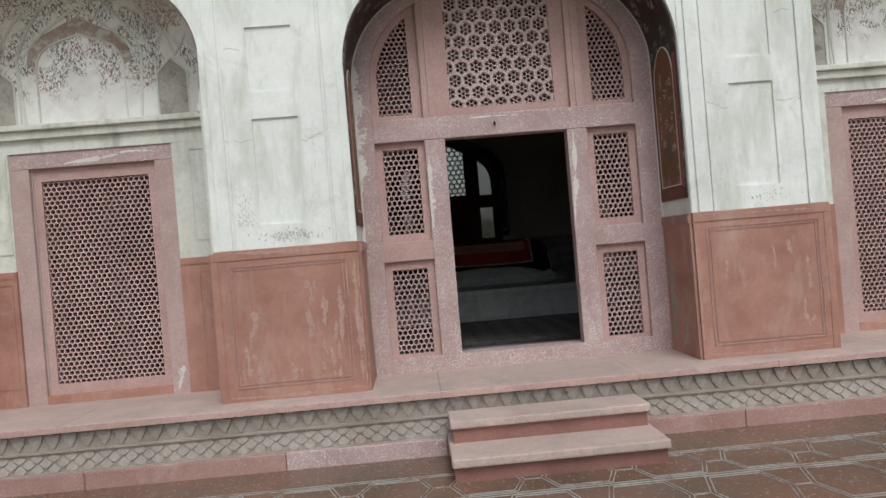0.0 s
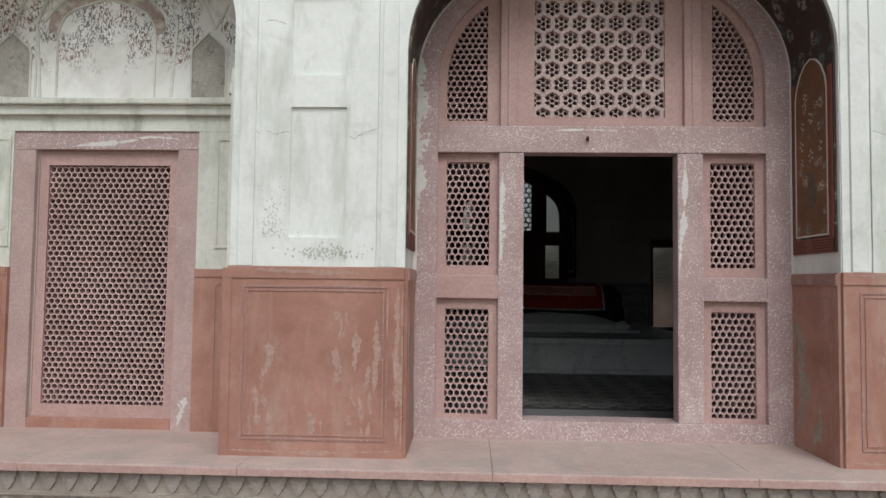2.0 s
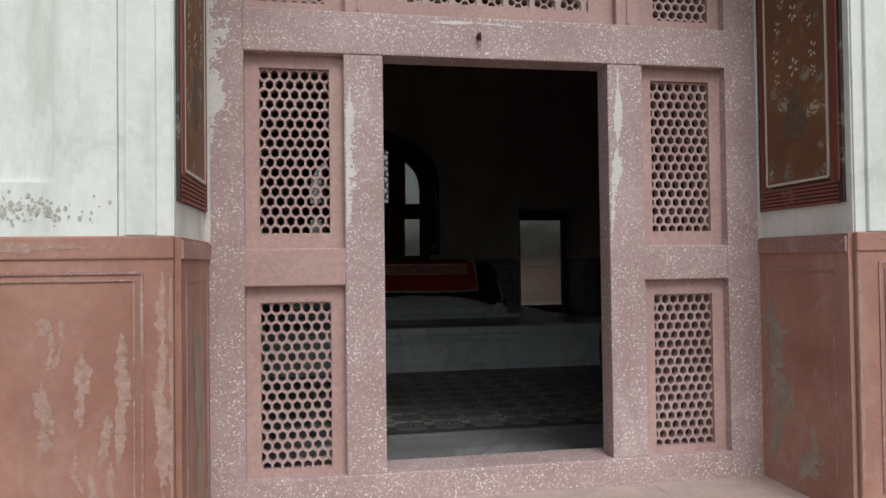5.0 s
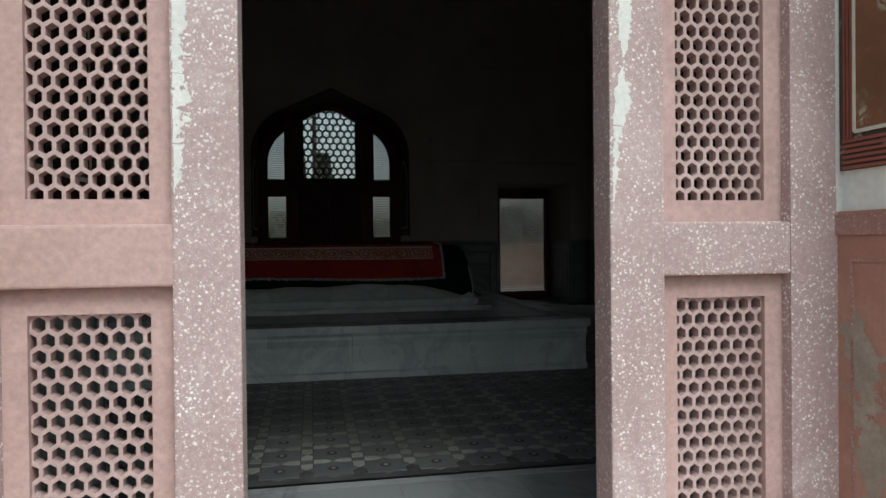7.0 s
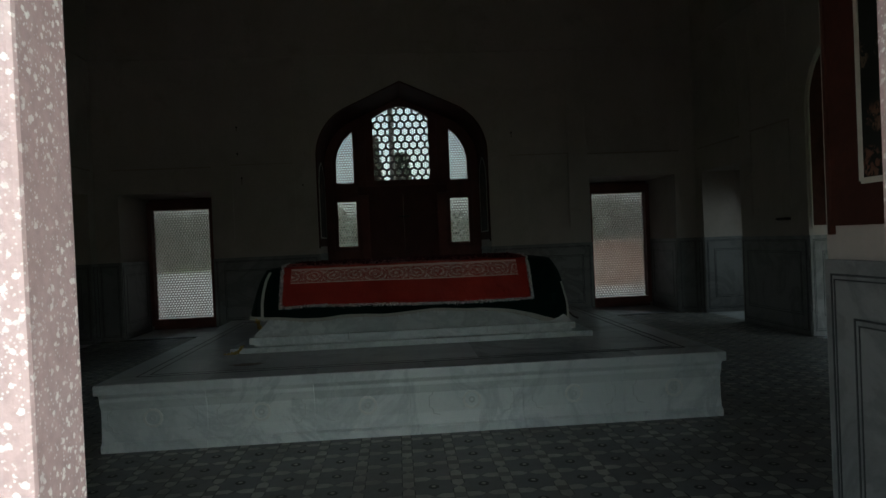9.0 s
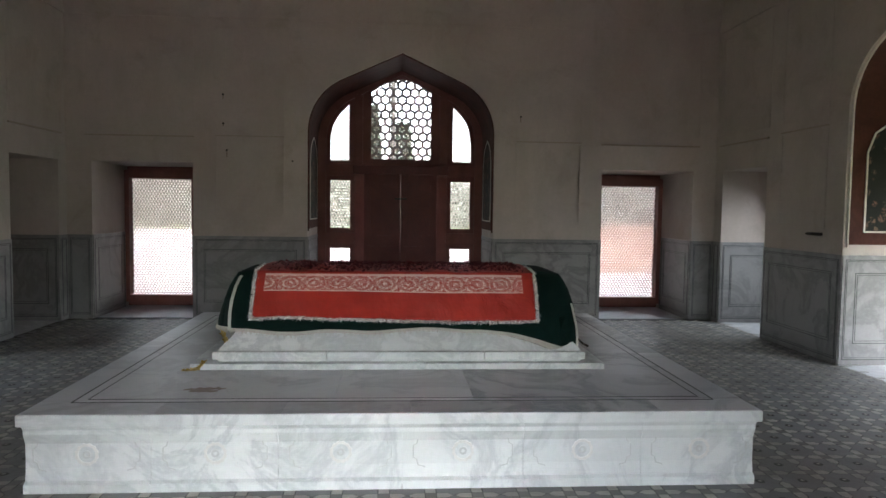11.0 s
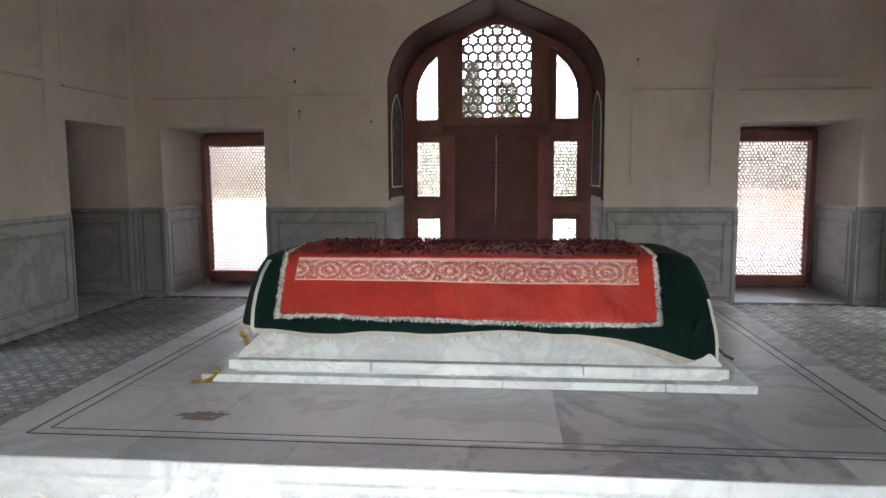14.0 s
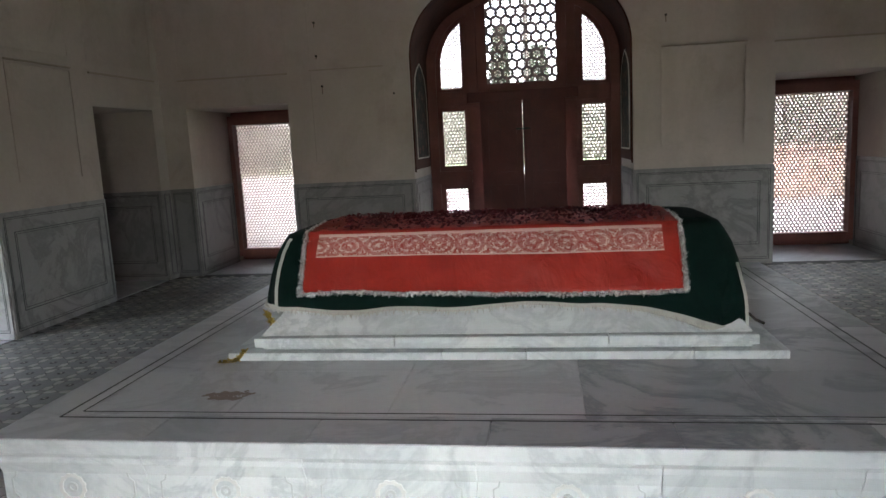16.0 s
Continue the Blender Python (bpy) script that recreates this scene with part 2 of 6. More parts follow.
M_STAIN = stone("grey_green_damp_stain", (0.27, 0.22, 0.175), (0.37, 0.32, 0.26), 0.85, 8, 50, 0.2)
M_VASE = stone("faded_vase_paint", (0.10, 0.065, 0.04), (0.15, 0.11, 0.08), 0.8, 30, 60, 0.1)
M_RUST = plain("rusty_iron", (0.09, 0.05, 0.035), 0.8, 0.4)
M_FLAKE = stone("old_whitewash", (0.58, 0.55, 0.52), (0.70, 0.67, 0.635), 0.85, 6, 50, 0.3)
M_RISER = stone("dark_red_riser_stone", (0.19, 0.085, 0.07), (0.29, 0.14, 0.115), 0.65, 2.5, 50, 0.2, specks=((0.42, 0.30, 0.27), 60, 0.28, 0.36))
# paler than M_BAND behind it: the relief's shading is put into colour
M_LEAFSTONE = stone("grey_leaf_carving", (0.31, 0.27, 0.24), (0.41, 0.365, 0.33), 0.8, 2.5, 50, 0.3, spots=((0.36, 0.22, 0.18), 2.0, 0.58, 0.72, 0.6))
M_CRESCENT = stone("faded_maroon_paint", (0.28, 0.205, 0.18), (0.43, 0.35, 0.31), 0.85, 8, 40, 0.2, spots=((0.56, 0.54, 0.48), 9, 0.5, 0.6, 0.9))
M_NICHE_FILL = stone("darkened_stained_plaster", (0.30, 0.28, 0.24), (0.47, 0.45, 0.40), 0.88, 4, 40, 0.2, spots=((0.20, 0.19, 0.18), 9, 0.54, 0.62, 0.8))
# darker red than the front screen's stone, for back and side screens
M_DEEP_RED = stone("deep_red_screen_stone", (0.15, 0.055, 0.045), (0.22, 0.085, 0.07), 0.65, 2.0, 50, 0.2, streak=((0.10, 0.04, 0.033), 0.5, 0.75, 0.6))
M_CRACK = plain("dark_crack", (0.25, 0.25, 0.21), 0.95)
M_TOP_DARK = marble("dark_veined_marble", (0.50, 0.515, 0.53), (0.16, 0.175, 0.20), 0.26, 1.6, 0.75, 0.3)
# leaf colour paled to paint in the haze of distance
M_FARLEAF = stone("hazy_far_foliage", (0.10, 0.11, 0.085), (0.19, 0.19, 0.155), 0.95, 0.4, 6, 0.2)
M_LINE = plain("painted_red_line", (0.25, 0.075, 0.05), 0.6)
M_CREAMLINE = plain("cream_line", (0.60, 0.57, 0.49), 0.7)


def fresco(name, ground, motif_a, motif_b, scale):
    """A worn painted panel: scattered flower-like patches on a coloured ground."""
    m, n, l, b = tree(name)
    co = where(n, l)
    base = ramp(n, l, noise_of(n, l, co, 3, 6, 0.6, 0.5), [(0.3, tuple(v * 0.6 for v in ground)), (0.7, ground)])
    v = n.new("ShaderNodeTexVoronoi")
    v.inputs["Scale"].default_value = scale
    l.new(co, v.inputs["Vector"])
    petals = noise_of(n, l, co, scale * 3.2, 3, 0.6, 1.2)
    near = ramp(n, l, v.outputs["Distance"], [(0.30, 1.0), (0.42, 0.0)])
    f = mixed(n, l, 1.0, near, ramp(n, l, petals, [(0.47, 0.0), (0.53, 1.0)]), "MULTIPLY")
    c = mixed(n, l, f, base, mixed(n, l, v.outputs["Color"], motif_a, motif_b))
    worn = ramp(n, l, noise_of(n, l, co, 5, 8, 0.7), [(0.60, 0.0), (0.74, 0.7)])
    c = mixed(n, l, worn, c, (0.30, 0.25, 0.19))
    l.new(c, b.inputs["Base Color"])
    b.inputs["Roughness"].default_value = 0.65
    bumped(n, l, b, petals, 0.1, 0.004)
    return m


M_FRESCO = fresco("brown_floral_fresco", (0.22, 0.10, 0.045), (0.50, 0.42, 0.30), (0.10, 0.13, 0.12), 9)
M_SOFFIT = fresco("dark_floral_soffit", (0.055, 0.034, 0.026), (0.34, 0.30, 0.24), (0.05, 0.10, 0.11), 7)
M_NIGHT = fresco("dark_green_fresco", (0.022, 0.024, 0.02), (0.13, 0.10, 0.07), (0.14, 0.06, 0.04), 8)

M_NIGHT.node_tree.nodes["Principled BSDF"].inputs["Specular IOR Level"].default_value = 0.12


def vault_paint():
    """Grey-white vault plaster with broken remains of grey and maroon painting."""
    m, n, l, b = tree("vault_plaster_with_paint_remains")
    co = where(n, l)
    base = ramp(n, l, noise_of(n, l, co, 1.6, 7, 0.65, 0.4), [(0.3, (0.72, 0.715, 0.675)), (0.7, (0.86, 0.86, 0.825))])
    patch = ramp(n, l, noise_of(n, l, co, 4.2, 3, 0.5, 0.4), [(0.42, 0.0), (0.50, 1.0)])
    leaf = ramp(n, l, noise_of(n, l, co, 44, 3, 0.55, 1.0, (1.5, 1.5, 0.75)), [(0.495, 0.0), (0.55, 0.95)])
    # the painting is lost along the foot of the vault
    height = n.new("ShaderNodeSeparateXYZ")
    l.new(co, height.inputs[0])
    kept = n.new("ShaderNodeMath")
    kept.operation = "ADD"
    l.new(ramp(n, l, noise_of(n, l, co, 6, 5, 0.6), [(0.3, -0.18), (0.7, 0.18)]), kept.inputs[0])
    l.new(height.outputs["Z"], kept.inputs[1])
    span = n.new("ShaderNodeMapRange")
    span.inputs["From Min"].default_value, span.inputs["From Max"].default_value = 2.72, 2.84
    l.new(kept.outputs[0], span.inputs["Value"])
    patch = mixed(n, l, 1.0, patch, span.outputs["Result"], "MULTIPLY")
    base = mixed(n, l, ramp(n, l, noise_of(n, l, co, 2.6, 6, 0.7, 0.5), [(0.46, 0.0), (0.70, 0.55)]), base, (0.44, 0.42, 0.365))
    f = mixed(n, l, 1.0, patch, leaf, "MULTIPLY")
    hue = ramp(n, l, noise_of(n, l, co, 2.3, 3, 0.5), [(0.45, (0.15, 0.15, 0.145)), (0.6, (0.24, 0.125, 0.10))])
    c = mixed(n, l, f, base, hue)
    l.new(c, b.inputs["Base Color"])
    b.inputs["Roughness"].default_value = 0.88
    bumped(n, l, b, noise_of(n, l, co, 30, 4, 0.6), 0.25, 0.006)
    return m


M_VAULT = vault_paint()


def red_cloth():
    """Red satin with a woven pale floral band along the side that hangs to the front."""
    m, n, l, b = tree("red_satin_with_woven_band")
    co = where(n, l)
    sep = n.new("ShaderNodeSeparateXYZ")
    l.new(co, sep.inputs[0])
    uv = n.new("ShaderNodeUVMap")
    us = n.new("ShaderNodeSeparateXYZ")
    l.new(uv.outputs["UV"], us.inputs[0])
    base = ramp(n, l, noise_of(n, l, co, 3, 5, 0.6), [(0.3, (0.28, 0.018, 0.012)), (0.7, (0.40, 0.036, 0.024))])

    def calc(op, a, v):
        k = n.new("ShaderNodeMath")
        k.operation = op
        for i, q in enumerate((a, v)):
            if isinstance(q, (int, float)):
                k.inputs[i].default_value = q
            else:
                l.new(q, k.inputs[i])
        return k.outputs[0]

    inside = calc("MULTIPLY", calc("GREATER_THAN", us.outputs[1], 0.34), calc("LESS_THAN", us.outputs[1], 0.545))
    inside = calc("MULTIPLY", inside, calc("MULTIPLY", calc("GREATER_THAN", us.outputs[0], 0.035), calc("LESS_THAN", us.outputs[0], 0.955)))
    core = calc("MULTIPLY", calc("GREATER_THAN", us.outputs[1], 0.352), calc("LESS_THAN", us.outputs[1], 0.533))
    # scrolls: rings that repeat along the band, broken by leaf shapes
    along = calc("SUBTRACT", calc("MULTIPLY", calc("FRACT", calc("MULTIPLY", us.outputs[0], 12.0), 0), 2.0), 1.0)
    across = calc("MULTIPLY", calc("SUBTRACT", us.outputs[1], 0.4425), 11.0)
    rad = calc("SQRT", calc("ADD", calc("MULTIPLY", along, along), calc("MULTIPLY", across, across)), 0)
    rings = calc("GREATER_THAN", calc("SINE", calc("MULTIPLY", rad, 13.0), 0), 0.25)
    lace = calc("GREATER_THAN", noise_of(n, l, co, 60, 2, 0.5, 2.0), 0.49)
    scroll = calc("MULTIPLY", calc("ADD", calc("MULTIPLY", rings, 0.75), calc("MULTIPLY", lace, 0.35)), lace)
    edge = calc("SUBTRACT", 1.0, core)
    f = calc("MULTIPLY", inside, calc("ADD", calc("MULTIPLY", edge, 0.8), calc("MULTIPLY", core, calc("ADD", calc("MULTIPLY", scroll, 0.95), 0.08))))
    l.new(mixed(n, l, f, base, (0.74, 0.60, 0.55)), b.inputs["Base Color"])
    b.inputs["Roughness"].default_value = 0.48
    b.inputs["Specular IOR Level"].default_value = 0.3
    bumped(n, l, b, noise_of(n, l, co, 5.5, 4, 0.5, 1.2, (1.0, 1.0, 0.6)), 0.5, 0.05)
    return m


M_REDCLOTH = red_cloth()

# ---- shapes ----


def part(name, bm, material, parent=None, label=""):
    me = bpy.data.meshes.new(name)
    bmesh.ops.recalc_face_normals(bm, faces=bm.faces)
    bm.to_mesh(me)
    bm.free()
    me.materials.append(material)
    ob = new(name, me)
    if parent:
        ob.parent = parent
    return tagged(ob, label)


def shared(name, me, parent, m=None):
    ob = new(name, me)
    ob.parent = parent
    if m is not None:
        ob.matrix_basis = m
    return ob


def box(bm, x0, x1, y0, y1, z0, z1, bevel=0.0):
    vs = [bm.verts.new(p) for p in ((x0, y0, z0), (x1, y0, z0), (x1, y1, z0), (x0, y1, z0), (x0, y0, z1), (x1, y0, z1), (x1, y1, z1), (x0, y1, z1))]
    fs = [bm.faces.new([vs[i] for i in q]) for q in ((0, 3, 2, 1), (4, 5, 6, 7), (0, 1, 5, 4), (1, 2, 6, 5), (2, 3, 7, 6), (3, 0, 4, 7))]
    if bevel:
        es = list({e for f in fs for e in f.edges})
        bmesh.ops.bevel(bm, geom=es, offset=bevel, segments=2, affect="EDGES", profile=0.6)
    return bm


def boxed(*a, bevel=0.0):
    return box(bmesh.new(), *a, bevel=bevel)


def prism(bm, pts, y0, y1):
    """A polygon in x and z, drawn out from y0 to y1."""
    a = [bm.verts.new((x, y0, z)) for x, z in pts]
    b = [bm.verts.new((x, y1, z)) for x, z in pts]
    bm.faces.new(a)
    bm.faces.new(b[::-1])
    for i in range(len(pts)):
        j = (i + 1) % len(pts)
        bm.faces.new((a[i], b[i], b[j], a[j]))
    return bm


def ring(bm, outer, inner, y0, y1, closed=True, outside=True):
    """A flat frame between two matched outlines, y0 to y1 thick."""
    n = len(outer)
    v = [[bm.verts.new((x, y, z)) for x, z in pts] for pts in (outer, inner) for y in (y0, y1)]
    for i in range(n if closed else n - 1):
        j = (i + 1) % n
        bm.faces.new((v[0][i], v[0][j], v[2][j], v[2][i]))
        bm.faces.new((v[1][i], v[3][i], v[3][j], v[1][j]))
        bm.faces.new((v[2][i], v[2][j], v[3][j], v[3][i]))
        if outside:
            bm.faces.new((v[0][i], v[1][i], v[1][j], v[0][j]))
    if not closed:
        for i in (0, n - 1):
            bm.faces.new((v[0][i], v[2][i], v[3][i], v[1][i]))
    return bm


SPRING = 2.57


def arch(w, apex, spring=SPRING, n=22):
    """Right half of a four-centred arch, from the springing to the apex, as (x, z)."""
    r = 0.62 * w
    lo, hi = 0.2, 1.5
    for _ in range(40):
        a = (lo + hi) / 2
        top = r * math.sin(a) + (w - r + r * math.cos(a)) / math.tan(a)
        lo, hi = (a, hi) if top > apex - spring else (lo, a)
    pts = [(w - r + r * math.cos(a * i / (n - 6)), spring + r * math.sin(a * i / (n - 6))) for i in range(n - 5)]
    x, z = pts[-1]
    return pts + [(x * (1 - i / 5), z + (apex - z) * i / 5) for i in range(1, 6)]


def arch_z(x, w, apex, spring=SPRING):
    pts = arch(w, apex, spring, 40)
    for (xa, za), (xb, zb) in zip(pts, pts[1:]):
        if xb <= abs(x) <= xa:
            return zb + (za - zb) * (abs(x) - xb) / max(xa - xb, 1e-6)
    return spring


def outline(w, apex, base, spring=SPRING):
    """The whole arched outline, from the foot on one side round to the other foot."""
    h = arch(w, apex, spring)
    return [(w, base)] + h + [(-x, z) for x, z in h[-2::-1]] + [(-w, base)]


def holes(cells, y0, y1):
    """A pierced slab: each cell is an outline with its hole, both with as many points."""
    co, fa = [], []
    for outer, inner in cells:
        k, n = len(co), len(outer)
        co += [(x, y0, z) for x, z in outer] + [(x, y0, z) for x, z in inner] + [(x, y1, z) for x, z in outer] + [(x, y1, z) for x, z in inner]
        for i in range(n):
            j = (i + 1) % n
            fa += [(k + i, k + j, k + n + j, k + n + i), (k + n + i, k + n + j, k + 3 * n + j, k + 3 * n + i), (k + 2 * n + j, k + 2 * n + i, k + 3 * n + i, k + 3 * n + j)]
    return co, fa


def weld(me):
    bm = bmesh.new()
    bm.from_mesh(me)
    bmesh.ops.remove_doubles(bm, verts=bm.verts, dist=0.0004)
    bm.to_mesh(me)
    bm.free()


def honeycomb(x0, x1, z0, z1, px, pz, y0, y1, keep=None, size=0.76):
    cells = []
    rows, cols = int((z1 - z0) / pz) + 2, int((x1 - x0) / px) + 2
    for r in range(rows):
        for c in range(-1, cols):
            x, z = x0 + px * (c + 0.5 + 0.5 * (r % 2)), z0 + pz * (r + 0.25)
            if x > x1 + 0.45 * px or z > z1 + 0.45 * pz or x < x0 - 0.45 * px or (keep and not keep(x, z)):
                continue
            o = [(x, z + pz * 2 / 3), (x + px / 2, z + pz / 3), (x + px / 2, z - pz / 3), (x, z - pz * 2 / 3), (x - px / 2, z - pz / 3), (x - px / 2, z + pz / 3)]
            cells.append((o, [(x + (a - x) * size, z + (b - z) * size) for a, b in o]))
    me = bpy.data.meshes.new("jali")
    co, fa = holes(cells, y0, y1)
    me.from_pydata(co, [], fa)
    weld(me)
    me.materials.append(M_JALI)
    return me


def rosettes(x0, x1, z0, z1, p, y0, y1, keep):
    """Hexagons that hold seven small holes each, a flower."""
    cells, rims, pz = [], [], p * 0.866
    hub, far, small = 0.158 * p, 0.282 * p, 0.128 * p

    def at(x, z, r, a):
        return x + r * math.sin(radians(a)), z + r * math.cos(radians(a))

    for r in range(int((z1 - z0) / pz) + 2):
        for c in range(-1, int((x1 - x0) / p) + 2):
            x, z = x0 + p * (c + 0.5 * (r % 2) + 0.45), z0 + pz * (r + 0.12)
            if not keep(x, z):
                continue
            for a in range(0, 360, 60):
                o = [at(x, z, hub / 0.866, a - 30), at(x, z, p / 2, a - 30), at(x, z, p / 1.732, a), at(x, z, p / 2, a + 30), at(x, z, hub / 0.866, a + 30), at(x, z, hub, a)]
                cx, cz = at(x, z, far, a)
                cells.append((o, [at(cx, cz, small * k, a + b) for b, k in ((-125, 1.0), (-60, 1.05), (0, 1.0), (60, 1.05), (125, 1.0), (180, 0.95))]))
            rims.append(([at(x, z, p / 1.732, a) for a in range(0, 360, 60)], [at(x, z, 0.80 * p / 1.732, a) for a in range(0, 360, 60)]))
            cells.append(([at(x, z, hub / 0.866, a + 30) for a in range(0, 360, 60)], [at(x, z, 0.135 * p, a + 30) for a in range(0, 360, 60)]))
    me = bpy.data.meshes.new("rosette_lattice")
    co, fa = holes(cells, y0, y1)
    rco, rfa = holes(rims, y0 - 0.016, y0 + 0.004)
    fa += [tuple(i + len(co) for i in f) for f in rfa]
    co += rco
    me.from_pydata(co, [], fa)
    weld(me)
    me.materials.append(M_ROSETTE)
    return me
# ---- structure ----
XC, YC, FLOOR, LEDGE, GROUND, TOP = 0.03, 5.80, -0.16, -0.15, -0.66, 5.6
FRONT = pose(XC, 0, 0)
FACADE = pose(0.042, 0.03, 0)  # the outer wall stands a little off the screen's axis
BACK = pose(XC, 2 * YC, 0, 0, 0, 180)
RIGHT = pose(6.27, YC, 0, 0, 0, 90)
LEFT = pose(-6.21, YC, 0, 0, 0, -90)
THICK = 1.49  # from the screens' outer plane to the chamber's wall face


def wall_layer(bm, half, y0, y1, w, apex, bays=(), windows=(), base=-0.7):
    """A wall with an arched opening in its middle, arched bays and square windows at its sides."""
    def header(c, w, apex, spring):
        h = arch(w, apex, spring)
        pts = h + [(-x, z) for x, z in h[-2::-1]]
        for (xa, za), (xb, zb) in zip(pts, pts[1:]):
            prism(bm, [(c + xa, za), (c + xb, zb), (c + xb, TOP), (c + xa, TOP)], y0, y1)
    header(0, w, apex, SPRING)
    for s in (-1, 1):
        edge = w
        for c, bw, bapex, bspring in bays:
            box(bm, *sorted((s * edge, s * (c - bw))), y0, y1, base, TOP)
            header(s * c, bw, bapex, bspring)
            edge = c + bw
        for a, b, z0, z1 in windows:
            box(bm, *sorted((s * edge, s * a)), y0, y1, base, TOP)
            box(bm, *sorted((s * a, s * b)), y0, y1, z1, TOP)
            box(bm, *sorted((s * a, s * b)), y0, y1, base, z0)
            edge = b
        box(bm, *sorted((s * edge, s * half)), y0, y1, base, TOP)
    return bm


def put_at(ob, m):
    ob.matrix_basis = m
    return ob


BAY_C, BAY_W, BAY_APEX, BAY_SPRING = 3.777, 1.175, 3.80, 2.72
WIN_C = 3.84
WIN_LONG, WIN_SIDE = (2.99, 4.40, FLOOR - 0.05, 2.095), (2.86, 4.08, FLOOR - 0.05, 2.095)
SIDE_W = 1.27
walls = {}
for name, m, half, win in (("wall_south", FRONT, 6.24, WIN_LONG), ("wall_north", BACK, 6.24, WIN_LONG), ("wall_east", RIGHT, YC - THICK, WIN_SIDE), ("wall_west", LEFT, YC - THICK, WIN_SIDE)):
    walls[name] = put_at(tagged(part(name, wall_layer(bmesh.new(), half, 0.10, THICK, 1.365 if half > 5 else SIDE_W, 3.735, windows=[win]), M_INNER), "aged beige plaster wall with an arched bay and two windows", "wall", kind="structure"), m)
facade = tagged(part("wall_facade", wall_layer(bmesh.new(), 6.6, -0.665, 0.06, 1.422, 3.85, bays=[(BAY_C, BAY_W, BAY_APEX, BAY_SPRING)]), M_WHITE), "weathered white lime plaster facade with three arched bays", "wall", kind="structure")
put_at(facade, FACADE)
floor = tagged(part("floor", boxed(-4.74, 4.80, 1.30, 10.2, FLOOR - 0.2, FLOOR - 0.004), M_JOINT), "dark bedding of the inlaid stone floor", "floor", kind="structure")
sidefloor = bmesh.new()
for x0, x1, y0, y1 in ((4.80, 6.3, 1.6, 10.0), (-6.3, -4.74, 1.6, 10.0), (-4.74, 4.80, 10.2, 11.5), (-4.74, -1.37, 0.2, 1.30), (1.43, 4.80, 0.2, 1.30)):
    box(sidefloor, x0, x1, y0, y1, FLOOR - 0.2, FLOOR)
tagged(part("floor_of_bays", sidefloor, M_TOP), "grey marble floor in the window bays", "floor", kind="structure")
bm = boxed(-6.6, 6.6, -0.6, 12.2, TOP, TOP + 0.3)
tagged(part("ceiling", bm, M_INNER), "plain plaster ceiling of the chamber", "ceiling", kind="structure")


# ---- stone screens ----
def quad(xa, zb, w, apex, n=14):
    xs = [w - (w - xa) * (i / n) ** 1.6 for i in range(n + 1)]
    return [(xa, zb), (w, zb)] + [(x, arch_z(x, w, apex)) for x in xs]


def mirror(pts):
    return [(-x, z) for x, z in pts]


def quad_keep(xa, zb, w, apex):
    return lambda x, z: x > xa and z > zb and x < w and z < (arch_z(x, w, apex) if z > SPRING else 9)


SMALL = honeycomb(-0.165, 0.165, 0.0, 0.79, 0.0475, 0.0470, 0.066, 0.108)
QUAD = honeycomb(0.83, 1.22, 2.24, 3.2, 0.0475, 0.0425, 0.066, 0.108, quad_keep(0.81, 2.22, 1.205, 3.60))
LATTICE = rosettes(-0.49, 0.49, 2.285, 3.62, 0.139, 0.072, 0.115, lambda x, z: abs(x) < 0.56 and 2.2 < z < 3.66 - 0.42 * abs(x))
WINDOW = honeycomb(-0.49, 0.49, 0.02, 1.905, 0.0490, 0.0418, 0.02, 0.065)
# the far screens are cut with stouter bars
SMALL_STOUT = honeycomb(-0.165, 0.165, 0.0, 0.79, 0.0475, 0.0470, 0.066, 0.108, size=0.56)
QUAD_STOUT = honeycomb(0.83, 1.22, 2.24, 3.2, 0.0475, 0.0425, 0.066, 0.108, quad_keep(0.81, 2.22, 1.205, 3.60), size=0.56)
WINDOW_STOUT = honeycomb(-0.49, 0.49, 0.02, 1.905, 0.0490, 0.0418, 0.02, 0.065, size=0.6)
# the unseen side screens get smaller holes, to cut the light they let in
WINDOW_CLOSE = honeycomb(-0.49, 0.49, 0.02, 1.905, 0.0490, 0.0418, 0.02, 0.065, size=0.42)
SMALL_CLOSE = honeycomb(-0.165, 0.165, 0.0, 0.79, 0.0475, 0.0470, 0.066, 0.108, size=0.42)


def lattice_top(w, shoulder, apex, base, n=8):
    """The lattice's frame: straight sides, then a low pointed head."""
    right = [(w * (1 - i / n), shoulder + (apex - shoulder) * math.sin(i / n * 1.45) / math.sin(1.45)) for i in range(n + 1)]
    return [(w, base)] + right + [(-x, z) for x, z in right[-2::-1]] + [(-w, base)]


